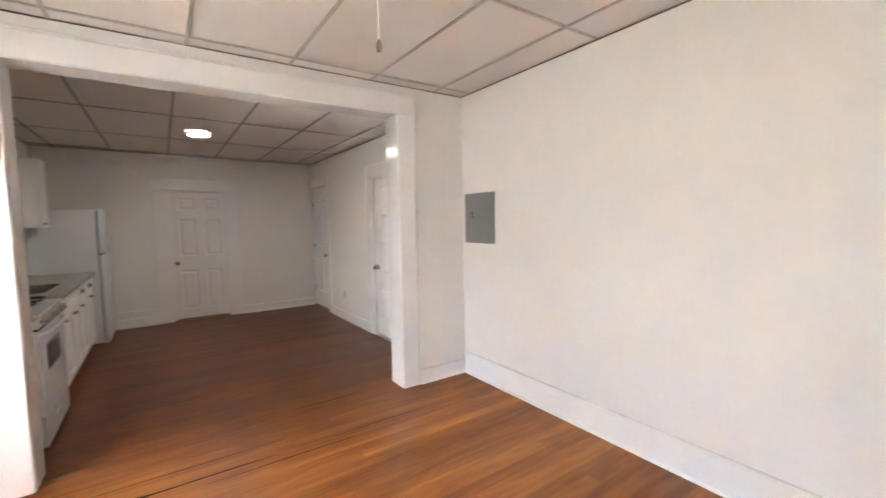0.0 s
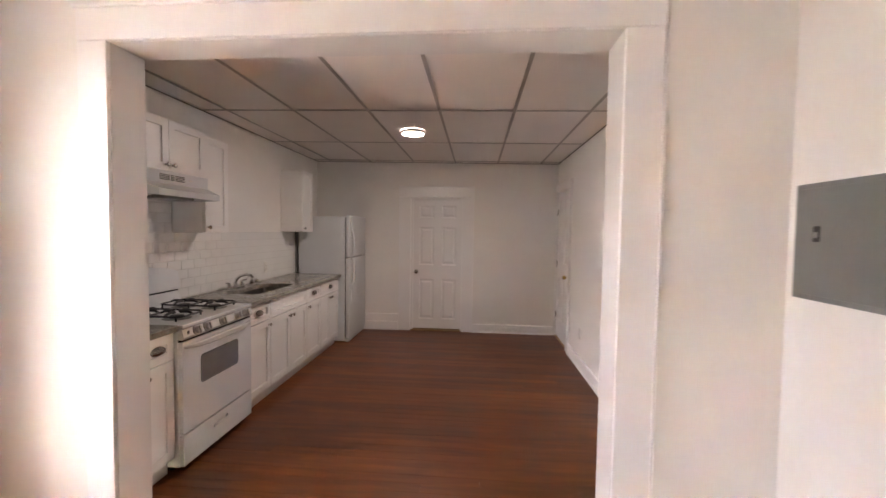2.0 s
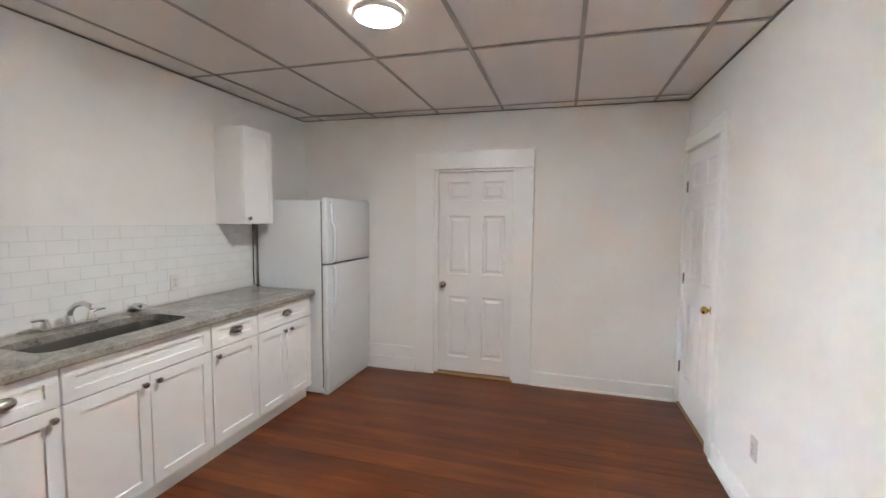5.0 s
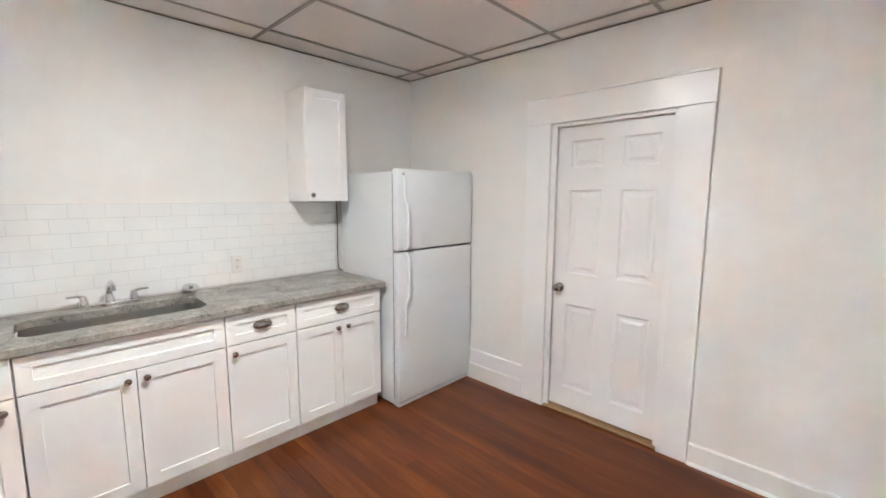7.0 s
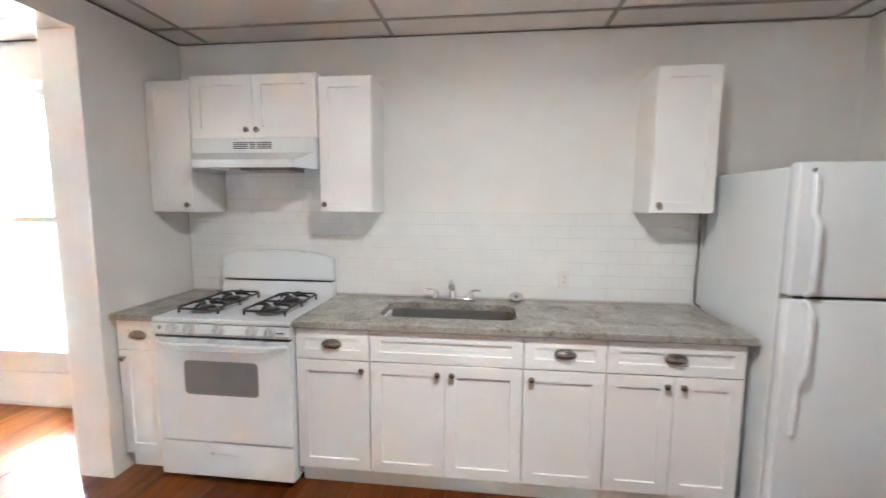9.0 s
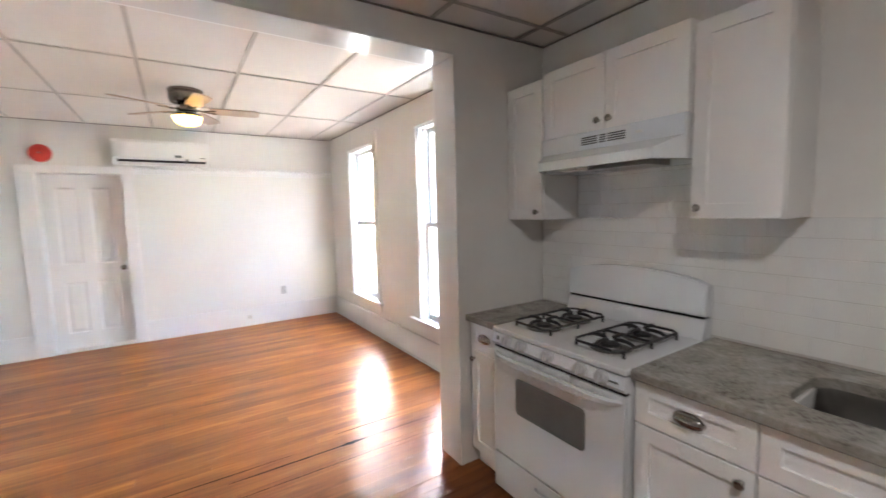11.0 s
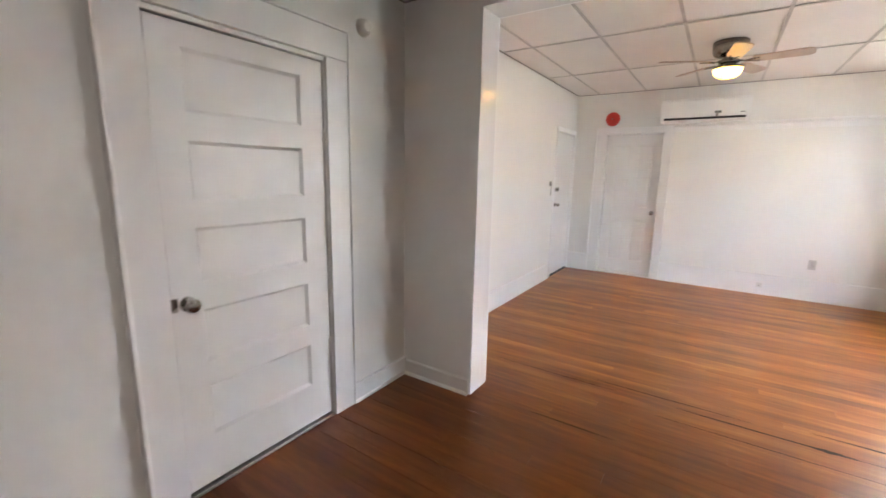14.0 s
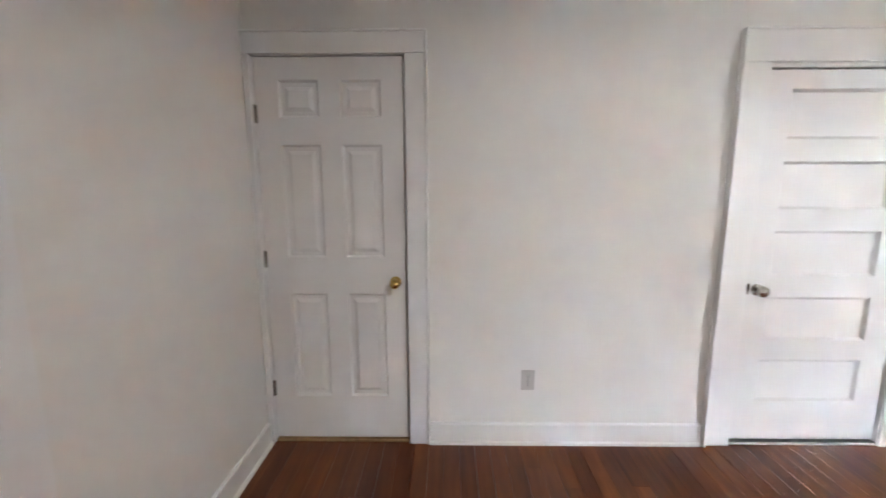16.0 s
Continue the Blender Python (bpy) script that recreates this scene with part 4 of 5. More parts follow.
for lo, hi in (((0.003, 0, 0.043), (0.29, 0.028, 0.232)), ((0.45, 0, 0.043), (w - 0.003, 0.028, 0.232)), ((0.29, 0, 0.043), (0.45, 0.028, 0.15)), ((0.29, 0, 0.182), (0.45, 0.028, 0.232)), ((0.29, 0.018, 0.15), (0.45, 0.028, 0.182))):
    box(bm, lo, hi)
bmesh.ops.remove_doubles(bm, verts=bm.verts, dist=1e-5)
dw = part("broiler_drawer", bm, ENAMEL, rng)
part("drawer_handle", boxes(((0.292, -0.004, 0.150), (0.448, 0.006, 0.164)), bevel=0.003), ENAMEL, dw)

# ---- hood ----
HY0, HY1 = 3.766, 4.524
hood = thing("range_hood", None, None, pose(-0.735, HY0, 1.705, 0, 0, 90), "white under-cabinet range hood above the range", "range hood")
w = HY1 - HY0
FB = 0.142  # how far the fascia stands behind the lip


def ring(bm, z, front, inset, fb):
    return [bm.verts.new(p) for p in ((0, 0.43, z), (0, fb, z), (inset, front, z), (w - inset * 0.55, front, z), (w, fb, z), (w, 0.43, z))]


bm = bmesh.new()
loops = [ring(bm, 0.0, 0.0, 0.10, FB), ring(bm, 0.042, -0.002, 0.10, FB), ring(bm, 0.094, FB - 0.012, 0.008, FB), ring(bm, 0.178, FB - 0.012, 0.004, FB)]
for a, c in zip(loops, loops[1:]):
    for i in range(6):
        bm.faces.new((a[i], a[(i + 1) % 6], c[(i + 1) % 6], c[i]))
bm.faces.new(loops[-1])
inner = [bm.verts.new((0.5 * w + (v.co.x - 0.5 * w) * 0.94, 0.2 + (v.co.y - 0.2) * 0.92, 0.0)) for v in loops[0]]
deep = [bm.verts.new((v.co.x, v.co.y, 0.03)) for v in inner]
for a, c in ((loops[0], inner), (inner, deep)):
    for i in range(6):
        bm.faces.new((a[i], a[(i + 1) % 6], c[(i + 1) % 6], c[i]))
bm.faces.new(deep)
bmesh.ops.recalc_face_normals(bm, faces=bm.faces)
part("body", bm, ENAMEL, hood)
for x0, x1 in ((0.265, 0.355), (0.365, 0.40), (0.41, 0.50)):
    for i in range(4):
        part("louvre_slot", boxes(((x0, FB - 0.0135, 0.117 + i * 0.0105), (x1, FB - 0.010, 0.1225 + i * 0.0105))), BLACK, hood)
part("grease_filter", boxes(((0.30, 0.13, -0.006), (0.60, 0.33, 0.0295)), bevel=0.003), STEEL, hood, "dark grey metal grease filter")
part("lamp_cover", boxes(((0.10, 0.15, 0.004), (0.22, 0.25, 0.0295)), bevel=0.003), PLASTIC, hood)
part("switch", boxes(((0.55, FB - 0.0145, 0.130), (0.58, FB - 0.011, 0.142)), bevel=0.001), PLASTIC, hood)

# ---- refrigerator ----
FY0, FY1 = 6.752, 7.526
fr = thing("refrigerator", None, None, pose(-0.428, FY0, 0, 0, 0, 90), "white top-freezer refrigerator standing in the corner", "refrigerator")
w = FY1 - FY0
part("cabinet", boxes(((0.004, 0.068, 0.012), (w - 0.004, 0.70, 1.672)), bevel=0.004), FRIDGE, fr)
part("kick_plate", boxes(((0.006, 0.012, 0.005), (w - 0.006, 0.066, 0.036)), bevel=0.003), FRIDGE, fr)
part("foot", boxes(((0.03, 0.03, 0.0), (0.07, 0.07, 0.008))), BLACK, fr)
part("foot", boxes(((w - 0.07, 0.03, 0.0), (w - 0.03, 0.07, 0.008))), BLACK, fr)
part("roller_base", boxes(((0.03, 0.2, 0.0), (w - 0.03, 0.68, 0.0115))), BLACK, fr)
part("gasket", boxes(((0.012, 0.052, 0.06), (w - 0.012, 0.069, 1.66))), PANELGREY, fr)
for nm, z0, z1 in (("freezer_door", 1.135, 1.69), ("fridge_door", 0.041, 1.122)):
    bm = bmesh.new()
    box(bm, (0, 0, z0), (w, 0.055, z1), 0.012, 3)
    dd = part(nm, bm, FRIDGE, fr, smooth=True)
    bm = bmesh.new()
    if nm == "freezer_door":
        pts = [(0.062, 0.0, 1.64), (0.062, -0.008, 1.62), (0.062, -0.010, 1.48), (0.065, -0.034, 1.445), (0.067, -0.036, 1.30), (0.067, -0.036, 1.17), (0.066, -0.02, 1.15), (0.066, 0.0, 1.142)]
    else:
        pts = [(0.066, 0.0, 1.116), (0.067, -0.024, 1.108), (0.068, -0.037, 1.08), (0.068, -0.037, 0.82), (0.064, -0.018, 0.775), (0.061, -0.010, 0.75), (0.061, -0.008, 0.55), (0.061, 0, 0.53)]
    tube(bm, pts, 0.0105, 10, flat=1.25)
    part("handle", bm, ENAMEL, dd, "white moulded door handle", smooth=True)
part("hinge_cap", boxes(((w - 0.07, 0.01, 1.69), (w - 0.01, 0.09, 1.702)), bevel=0.004), PLASTIC, fr)
bm = bmesh.new()
lathe(bm, [(0, 0.0), (0.009, 0.0), (0.008, 0.003), (0, 0.003)], 14, Matrix.Translation((0.055, 0, 1.655)) @ Matrix.Rotation(radians(90), 4, "X"))
part("emblem", bm, NICKEL, fr)
part("hinge_pin", boxes(((-0.002, 0.02, 1.1225), (0.03, 0.05, 1.1345))), NICKEL, fr)

# cord down the corner behind the refrigerator
bm = bmesh.new()
tube(bm, [(-1.164, 6.738, 1.47), (-1.163, 6.741, 1.25), (-1.164, 6.737, 1.05), (-1.162, 6.739, 0.93), (-1.10, 6.742, 0.918)], 0.004, 8)
thing("power_cord", bm, BLACK, None, "black power cord hanging beside the refrigerator", "cord", smooth=True)


# ---- fittings ----
def outlet(m, label, face=None):
    """A duplex outlet; front at -y."""
    face = face or OUTLETP
    bm = bmesh.new()
    box(bm, (-0.036, -0.006, -0.058), (0.036, 0, 0.058), 0.003, 2)
    ob = thing("wall_outlet", bm, face, m, label, "outlet", "", "")
    for s in (-1, 1):
        bm = bmesh.new()
        box(bm, (-0.017, -0.0085, s * 0.0195 - 0.0145), (0.017, -0.005, s * 0.0195 + 0.0145), 0.003, 2)
        rc = part("receptacle", bm, face, ob)
        for x in (-0.0065, 0.0065):
            part("slot", boxes(((x - 0.0012, -0.0092, s * 0.0195 - 0.002), (x + 0.0012, -0.008, s * 0.0195 + 0.008))), BLACK, rc)
        part("ground_hole", boxes(((-0.002, -0.0092, s * 0.0195 - 0.010), (0.002, -0.008, s * 0.0195 - 0.006))), BLACK, rc)
    bm = bmesh.new()
    lathe(bm, [(0, 0.0), (0.003, 0.0), (0.0025, 0.001), (0, 0.001)], 8, Matrix.Translation((0, -0.006, 0)) @ Matrix.Rotation(radians(90), 4, "X"))
    part("screw", bm, NICKEL, ob)
    return ob


outlet(pose(XEK, 6.09, 0.376, 0, 0, -90), "white duplex wall outlet above the baseboard")
outlet(pose(XW + 0.0095, 5.975, 1.055, 0, 0, 90), "white duplex outlet on the tiled backsplash", PLASTIC)
outlet(pose(-0.40, YS, 0.44, 0, 0, 180), "white duplex outlet on the living room wall")
bm = bmesh.new()
box(bm, (-0.03, -0.006, -0.03), (0.03, 0, 0.03), 0.003, 2)
cj = thing("cable_jack", bm, PLASTIC, pose(0.07, YS + 0.018, 0.12, 0, 0, 180), "small white cable jack on the baseboard", "jack")
bm = bmesh.new()
lathe(bm, [(0, 0.012), (0.005, 0.012), (0.006, 0.0), (0, 0.0)], 10, Matrix.Translation((0, -0.006, 0)) @ Matrix.Rotation(radians(90), 4, "X"))
part("connector", bm, NICKEL, cj)

# breaker panel
pb = thing("breaker_panel", None, None, pose(XEL, 3.228, 1.255, 0, 0, -90), "grey steel breaker panel cover on the wall", "breaker panel")
bm = bmesh.new()
box(bm, (0, -0.016, 0), (0.40, 0, 0.45), 0.004, 2)
part("cover", bm, PANELGREY, pb)
bm = bmesh.new()
box(bm, (0.03, -0.0185, 0.02), (0.378, -0.0155, 0.43), 0.0015)
dr = part("panel_door", bm, PANELGREY, pb)
part("latch", boxes(((0.10, -0.025, 0.225), (0.13, -0.019, 0.285)), bevel=0.002), BLACK, dr, "black plastic latch")
part("latch_tongue", boxes(((0.107, -0.028, 0.24), (0.123, -0.0245, 0.262)), bevel=0.001), PANELGREY, dr)

# alarm on the kitchen wall
bm = bmesh.new()
lathe(bm, [(0, 0.045), (0.028, 0.045), (0.04, 0.034), (0.046, 0.012), (0.048, 0.0), (0, 0.0)], 28, Matrix.Rotation(radians(90), 4, "X"))
sd = thing("smoke_alarm", bm, PLASTIC, pose(XEK, 3.86, 2.235, 0, 0, -90), "small round white alarm high on the wall", "alarm", smooth=True)
bm = bmesh.new()
lathe(bm, [(0.02, 0.0455), (0.024, 0.047), (0.027, 0.0455)], 24, Matrix.Rotation(radians(90), 4, "X"))
part("grille_ring", bm, PLASTIC, sd, smooth=True)

# red bell
bm = bmesh.new()
lathe(bm, [(0, 0.052), (0.02, 0.052), (0.06, 0.046), (0.088, 0.03), (0.097, 0.012), (0.098, 0.006), (0.09, 0.006), (0, 0.006)], 32, Matrix.Rotation(radians(90), 4, "X"))
bell = thing("fire_bell", bm, RED, pose(2.015, YS, 2.245, 0, 0, 180), "round red fire alarm bell high on the wall", "alarm bell", smooth=True)
bm = bmesh.new()
lathe(bm, [(0, 0.006), (0.045, 0.006), (0.045, 0.0), (0, 0.0)], 20, Matrix.Rotation(radians(90), 4, "X"))
part("mounting_box", bm, RED, bell)
bm = bmesh.new()
lathe(bm, [(0, 0.06), (0.008, 0.06), (0.012, 0.052), (0, 0.05)], 12, Matrix.Rotation(radians(90), 4, "X"))
part("centre_nut", bm, NICKEL, bell, smooth=True)

# chain guard beside the entry door
it = thing("door_chain_guard", None, None, pose(XEL, 0.215, 1.30, 0, 0, -90), "nickel door chain guard hanging beside the entry door", "door chain")
bm = bmesh.new()
box(bm, (-0.03, -0.012, -0.005), (0.03, 0, 0.06), 0.004, 2)
part("plate", bm, NICKEL, it)
bm = bmesh.new()
for k in range(9):
    mt = Matrix.Translation((0.012, -0.014, 0.012 - 0.017 * k)) @ Matrix.Rotation(radians(90 * (k % 2)), 4, "Z")
    vs = [mt @ Vector((0.006 * math.cos(a * math.pi / 5), 0, 0.011 * math.sin(a * math.pi / 5))) for a in range(11)]
    tube(bm, vs, 0.0018, 6)
part("chain", bm, NICKEL, it, smooth=True)

# painted-over blank plate on the kitchen side of the partition
bm = bmesh.new()
box(bm, (-0.035, -0.005, -0.058), (0.035, 0, 0.058), 0.002)
thing("blank_plate", bm, WALL, pose(2.345, YM1, 1.325, 0, 0, 180), "blank wall plate painted over with wall paint", "wall plate")

# wall unit
ac = thing("air_conditioner", None, None, pose(1.387, YS, 2.146, 0, 0, 180), "white wall-mounted air conditioner indoor unit", "air conditioner")
W = 0.965
bm = bmesh.new()
prism(bm, [(0.0, 0.0), (-0.115, 0.0), (-0.17, 0.03), (-0.19, 0.07), (-0.192, 0.25), (-0.175, 0.28), (0.0, 0.28)], 0, 0.02, W - 0.02)
bmesh.ops.bevel(bm, geom=bm.edges, offset=0.004, segments=2, affect="EDGES")
part("body", bm, ACWHITE, ac)
for x0, x1 in ((0.0, 0.0195), (W - 0.0195, W)):
    bm = bmesh.new()
    prism(bm, [(0.0, 0.002), (-0.11, 0.002), (-0.165, 0.034), (-0.183, 0.072), (-0.185, 0.248), (-0.17, 0.276), (0.0, 0.276)], 0, x0, x1)
    part("end_cap", bm, ACWHITE, ac)
bm = bmesh.new()
prism(bm, [(-0.1935, 0.072), (-0.197, 0.075), (-0.198, 0.246), (-0.1935, 0.25)], 0, 0.02, W - 0.02)
part("front_panel", bm, ACWHITE, ac)
bm = bmesh.new()
prism(bm, [(-0.122, 0.001), (-0.172, 0.028), (-0.176, 0.021), (-0.124, -0.005)], 0, 0.05, W - 0.05)
part("air_flap", bm, PLASTIC, ac)
bm = bmesh.new()
prism(bm, [(-0.173, 0.028), (-0.185, 0.05), (-0.1895, 0.046), (-0.177, 0.024)], 0, 0.045, W - 0.045)
part("outlet_slot", bm, BLACK, ac)
part("display", boxes(((0.60, -0.2, 0.085), (0.67, -0.1985, 0.115))), PANELGREY, ac)
part("badge", boxes(((0.86, -0.2, 0.085), (0.91, -0.1985, 0.094))), PANELGREY, ac)

# ---- lamps ----
lp = thing("ceiling_light", None, None, pose(0.575, 5.63, ZK + 0.0165), "lit round flush LED light with a dull rim", "ceiling light")
bm = bmesh.new()
lathe(bm, [(0.126, 0.004), (0.127, -0.014), (0.122, -0.021), (0.1065, -0.0225), (0.106, -0.018), (0.106, 0.004)], 40)
part("rim", bm, OUTLETP, lp, "dull grey-beige rim", smooth=True)
bm = bmesh.new()
lathe(bm, [(0.1065, -0.0224), (0.100, -0.0255), (0.08, -0.028), (0, -0.030)], 40)
part("diffuser", bm, LEDWHITE, lp, "glowing white diffuser", smooth=True)

fan = thing("ceiling_fan", None, None, pose(0.69, 1.16, ZL - 0.002), "nickel flush ceiling fan with pale blades and lit bowl", "ceiling fan")
bm = bmesh.new()
lathe(bm, [(0, 0), (0.130, 0.0), (0.134, -0.006), (0.134, -0.022), (0.129, -0.026), (0.129, -0.032), (0.133, -0.036), (0.130, -0.085), (0.118, -0.108), (0.085, -0.122), (0.055, -0.128), (0.05, -0.15), (0, -0.15)], 32)
part("motor_housing", bm, PEWTER, fan, smooth=True)
bm = bmesh.new()
lathe(bm, [(0, -0.15), (0.078, -0.151), (0.082, -0.162), (0.078, -0.176), (0.052, -0.184), (0.05, -0.192), (0.104, -0.204), (0.113, -0.214), (0.113, -0.225), (0, -0.225)], 32)
part("light_fitter", bm, PEWTER, fan, smooth=True)
bm = bmesh.new()
lathe(bm, [(0.109, -0.2255), (0.108, -0.238), (0.097, -0.266), (0.068, -0.290), (0.034, -0.300), (0, -0.303)], 32)
part("light_bowl", bm, BULB, fan, "glowing frosted glass bowl", smooth=True)
for i in range(5):
    a = radians(172 + 72 * i)
    mm = Matrix.Rotation(a, 4, "Z") @ Matrix.Translation((0, 0, -0.164)) @ Matrix.Rotation(radians(-11), 4, "X")
    bm = bmesh.new()
    outl = [(0.17, -0.045), (0.2, -0.056), (0.48, -0.066), (0.54, -0.062), (0.565, -0.04), (0.57, 0.0), (0.565, 0.04), (0.54, 0.062), (0.48, 0.066), (0.2, 0.056), (0.17, 0.045)]
    prism(bm, outl, 2, -0.004, 0.004)
    bl = part("blade", bm, BLADE, fan, m=mm)
    bm = bmesh.new()
    tube(bm, [(0.07, 0, 0.004), (0.12, 0, -0.008), (0.17, -0.02, -0.007), (0.22, -0.03, -0.0065)], 0.007, 8)
    tube(bm, [(0.12, 0, -0.008), (0.17, 0.02, -0.007), (0.22, 0.03, -0.0065)], 0.007, 8)
    part("blade_iron", bm, NICKEL, bl, smooth=True)
bm = bmesh.new()
tube(bm, [(0.03, 0.112, -0.206), (0.032, 0.132, -0.24), (0.032, 0.133, -0.40), (0.032, 0.133, -0.60)], 0.0014, 6)
pc = part("pull_chain", bm, PLASTIC, fan)
bm = bmesh.new()
lathe(bm, [(0, 0.0), (0.004, 0.0), (0.008, -0.012), (0.0095, -0.022), (0.007, -0.032), (0, -0.036)], 14, Matrix.Translation((0.032, 0.133, -0.598)))
part("pull_fob", bm, NICKEL, pc, smooth=True)

# ---- outside the windows ----
bm = bmesh.new()
bmesh.ops.create_grid(bm, x_segments=2, y_segments=2, size=400, matrix=Matrix.Translation((0, 0, -0.95)))
setting("ground", bm, GRASS, "sunlit worn grey asphalt yard round the house", "ground")


def house(name, x, y0, y1, label):
    h = thing(name, None, None, pose(x, y0, -0.95), label, "house")
    L = y1 - y0
    bm = bmesh.new()
    z = 0.0
    box(bm, (-6, 0, 0), (-0.03, L, 5.4))
    while z < 5.4:
        prism(bm, [(-0.03, z), (0.0, z), (-0.014, z + 0.128), (-0.03, z + 0.128)], 1, 0, L)
        z += 0.13
    part("wall", bm, SIDING, h)
    bm = bmesh.new()
    prism(bm, [(-6.3, 5.4), (0.4, 5.4), (-3, 7.6)], 1, -0.3, L + 0.3)
    part("roof", bm, SHINGLE, h)
    for wy in (1.2, 3.6, 6.2, 8.4):
        for wz in (0.9, 3.4):
            if wy + 1 < L:
                bm = boxes(((0.001, wy - 0.09, wz - 0.09), (0.03, wy, wz + 1.55)), ((0.001, wy + 0.85, wz - 0.09), (0.03, wy + 0.94, wz + 1.55)),
                           ((0.001, wy, wz - 0.09), (0.03, wy + 0.85, wz)), ((0.001, wy, wz + 1.46), (0.03, wy + 0.85, wz + 1.55)), ((0.001, wy, wz + 0.7), (0.02, wy + 0.85, wz + 0.76)))
                wd = part("window", bm, TRIM, h)
                part("pane", boxes(((0.0005, wy, wz), (0.012, wy + 0.85, wz + 1.46))), OVENGLASS, wd)
    return h


house("neighbour_house", -10.5, -6.5, 3.4, "grey-green clapboard neighbouring house with white windows")


def tree(x, y, h, seed, label):
    rnd = random.Random(seed)
    t = thing("tree", None, None, pose(x, y, -0.95), label, "tree")
    bm = bmesh.new()
    tube(bm, [(0, 0, 0), (0.03, 0.02, h * 0.2), (-0.05, 0.05, h * 0.45), (0.05, 0, h * 0.75)], [0.2, 0.16, 0.11, 0.04], 10)
    tips = []
    for i in range(9):
        a, z = rnd.uniform(0, 6.28), h * rnd.uniform(0.3, 0.6)
        q = (math.cos(a) * h * 0.28 * rnd.uniform(0.6, 1), math.sin(a) * h * 0.28 * rnd.uniform(0.6, 1), z + h * rnd.uniform(0.12, 0.32))
        tube(bm, [(0, 0, z), (q[0] * 0.5, q[1] * 0.5, z + (q[2] - z) * 0.6), q], [0.06, 0.04, 0.012], 6)
        tips.append(q)
    part("trunk", bm, BARK, t)
    verts, faces = [], []
    for c in tips + [(0, 0, h * 0.85), (0.3, 0.2, h * 0.7)]:
        for _ in range(260):
            d = Vector((rnd.gauss(0, 1), rnd.gauss(0, 1), rnd.gauss(0, 0.8)))
            p = Vector(c) + d * h * 0.075
            u = Vector((rnd.uniform(-1, 1), rnd.uniform(-1, 1), rnd.uniform(-1, 1))).normalized() * 0.10
            v = u.orthogonal().normalized() * 0.055
            k = len(verts)
            verts += [p - u, p + v, p + u, p - v]
            faces.append((k, k + 1, k + 2, k + 3))
    me = bpy.data.meshes.new("crown")
    me.from_pydata(verts, [], faces)
    me.materials.append(LEAF)
    cr = new("crown", me)
    cr.parent = t
    cr["kind"] = "stuff"
    return t


tree(-7.2, 4.4, 6.5, 3, "leafy green garden tree beside the house")
tree(-8.3, -3.0, 5.5, 8, "smaller leafy green garden tree")

# ---- backsplash tiles ----
TW, TH, JY, JZ = 0.1524, 0.0762, 0.0011, 0.0021
bs = setting("backsplash", boxes(((XW + 0.0005, 3.484, 0.9155), (XW + 0.0062, 6.728, 1.4595)), ((XW + 0.0005, 3.762, 1.4605), (XW + 0.0062, 4.53, 1.76))), GROUT, "white glazed brick-bond tile backsplash", "backsplash")


def chamfered(sx, sy, sz, c):
    """A slab lying on z = 0 with its upper arris taken off; x and y from 0."""
    bm = bmesh.new()
    lo = [bm.verts.new(p) for p in ((0, 0, 0), (sx, 0, 0), (sx, sy, 0), (0, sy, 0))]
    mi = [bm.verts.new(p) for p in ((0, 0, sz - c), (sx, 0, sz - c), (sx, sy, sz - c), (0, sy, sz - c))]
    hi = [bm.verts.new(p) for p in ((c, c, sz), (sx - c, c, sz), (sx - c, sy - c, sz), (c, sy - c, sz))]
    for a, b in ((lo, mi), (mi, hi)):
        for i in range(4):
            bm.faces.new((a[i], a[(i + 1) % 4], b[(i + 1) % 4], b[i]))
    bm.faces.new(hi)
    return bm


tile_meshes = {}
upright = Matrix(((0, 0, 1, 0), (1, 0, 0, 0), (0, 1, 0, 0), (0, 0, 0, 1)))  # slab's x to y, y to z, z to x


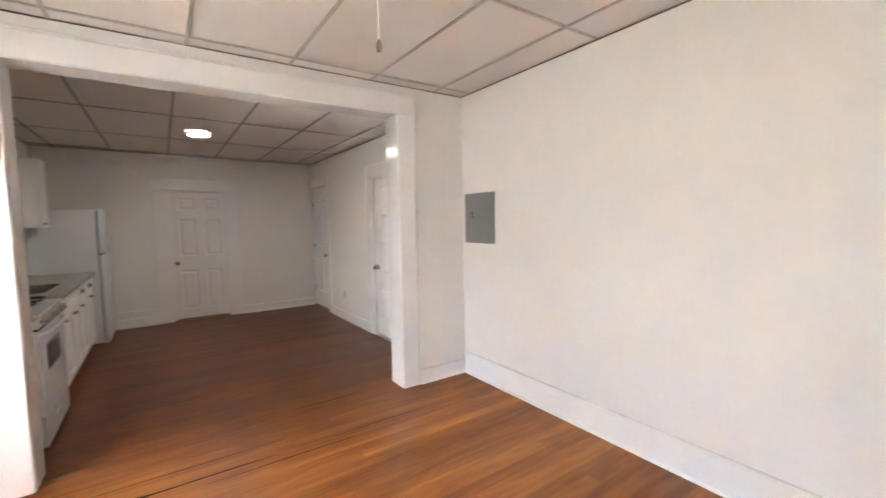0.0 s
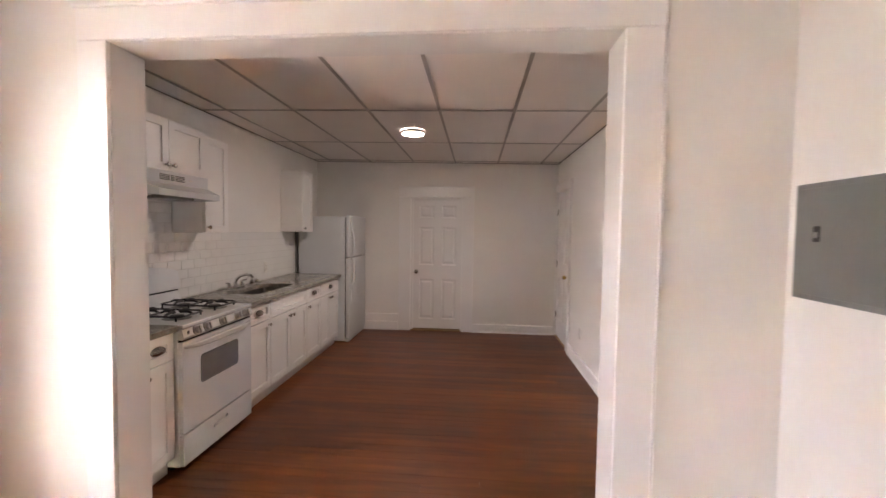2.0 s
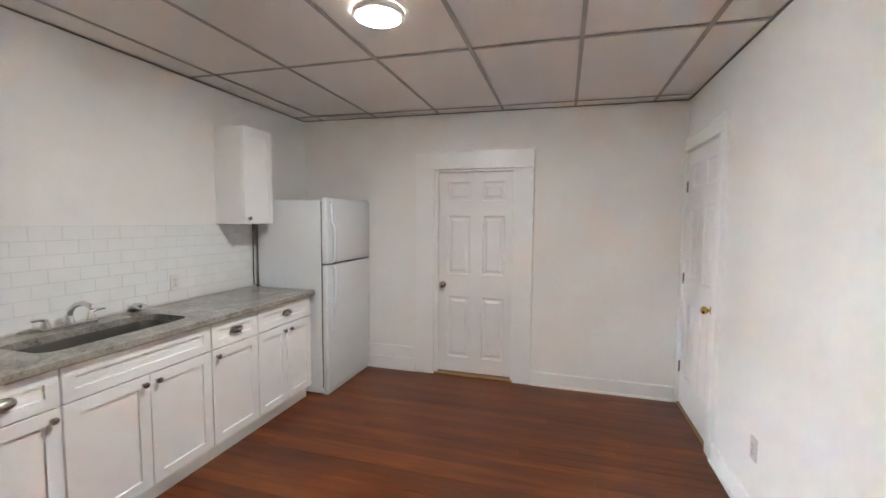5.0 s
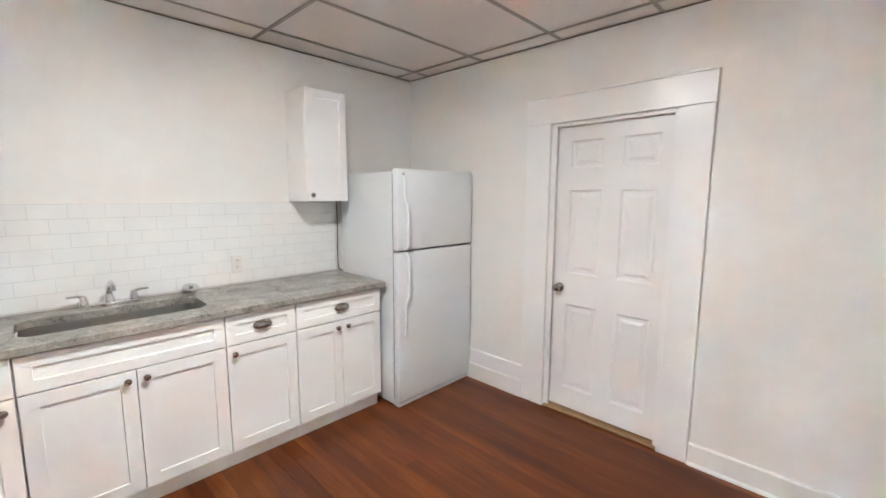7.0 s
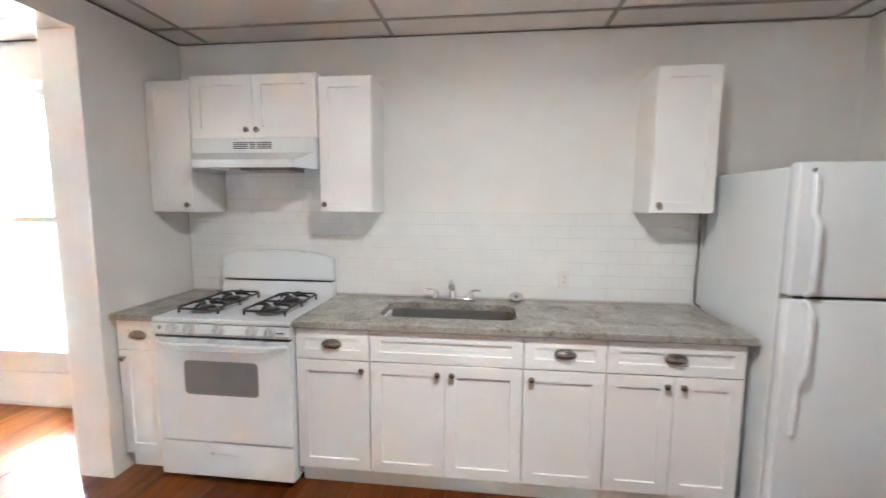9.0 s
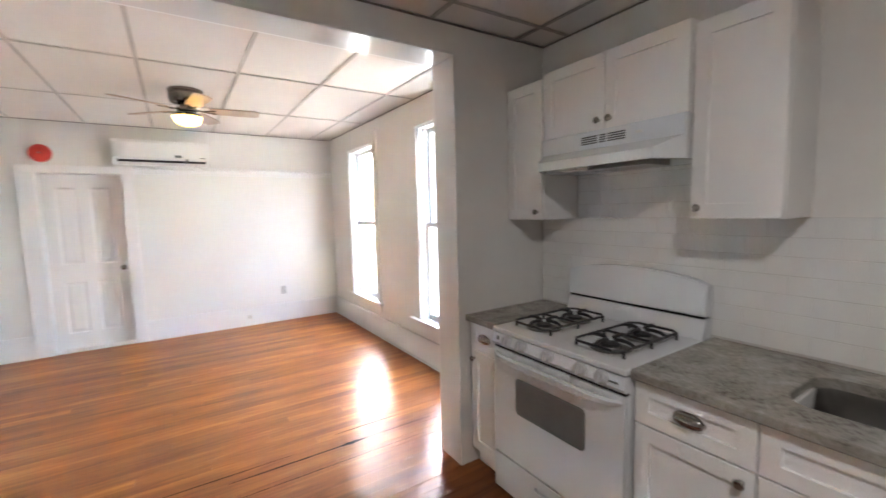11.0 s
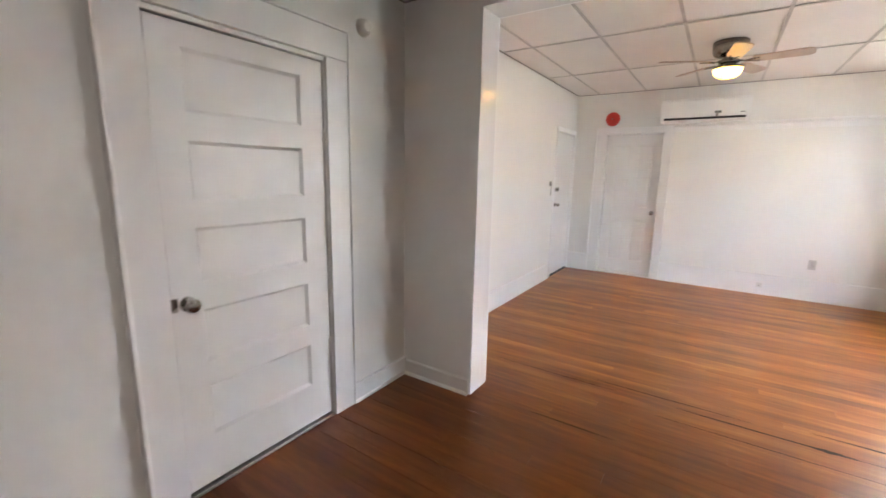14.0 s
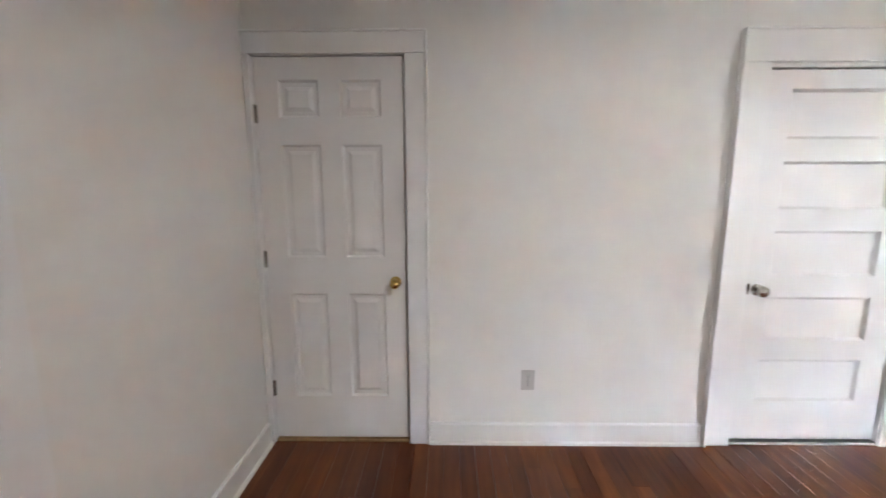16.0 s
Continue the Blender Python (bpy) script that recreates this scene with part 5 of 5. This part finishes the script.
def tile(y0, y1, z0, z1):
    key = (round(y1 - y0, 3), round(z1 - z0, 3))
    if key[0] < 0.012 or key[1] < 0.012:
        return
    if key not in tile_meshes:
        tile_meshes[key] = mesh("tile", chamfered(key[0], key[1], 0.005, 0.001), GLAZE)
    tilt = pose(0, 0, 0, random.uniform(-0.25, 0.25), random.uniform(-0.25, 0.25), 0)
    piece("tile", tile_meshes[key], bs, Matrix.Translation((XW + 0.0025, y0, z0)) @ upright @ tilt)


def courses(y0, y1, z0, z1, first):
    r = first
    z = z0
    while z < z1 - 0.01:
        zt = min(z + TH - JZ, z1)
        y = y0 - (TW / 2 if r % 2 else 0)
        while y < y1:
            a, b = max(y, y0), min(y + TW - JY, y1)
            if b - a > 0.012:
                tile(a, b, z, zt)
            y += TW
        z += TH
        r += 1


courses(3.486, 6.726, 0.926, 1.4585, 0)
courses(3.764, 4.528, 0.926 + 7 * TH, 1.755, 7)

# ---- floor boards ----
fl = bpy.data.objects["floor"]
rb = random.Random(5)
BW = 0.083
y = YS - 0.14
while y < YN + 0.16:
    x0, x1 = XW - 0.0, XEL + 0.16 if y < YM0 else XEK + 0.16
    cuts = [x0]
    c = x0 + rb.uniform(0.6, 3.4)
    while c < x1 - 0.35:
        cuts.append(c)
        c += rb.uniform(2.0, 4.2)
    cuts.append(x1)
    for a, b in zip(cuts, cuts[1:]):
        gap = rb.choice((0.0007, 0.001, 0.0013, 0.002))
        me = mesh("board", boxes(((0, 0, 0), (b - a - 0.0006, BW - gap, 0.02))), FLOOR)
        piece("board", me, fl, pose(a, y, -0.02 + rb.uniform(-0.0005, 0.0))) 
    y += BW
# worn black cracks between boards near the windows
for cx, cy, L, W in ((0.27, 2.858, 0.86, 0.012), (-0.04, 2.857, 0.24, 0.034), (-0.40, 2.856, 0.5, 0.007), (-0.22, 2.695, 0.5, 0.013), (0.75, 2.775, 0.9, 0.006), (0.15, 3.025, 1.3, 0.005), (1.5, 2.857, 0.9, 0.005), (1.2, 3.43, 0.5, 0.008)):
    bm = bmesh.new()
    n = 12
    up = [(cx + L * (i / n - 0.5), cy + W * math.sin(math.pi * i / n) * rb.uniform(0.3, 0.6)) for i in range(n + 1)]
    dn = [(cx + L * (i / n - 0.5), cy - W * math.sin(math.pi * i / n) * rb.uniform(0.3, 0.6) - 0.0006) for i in range(n, -1, -1)]
    prism(bm, up + dn, 2, -0.004, 0.0008)
    part("crack", bm, DARKGAP, fl)
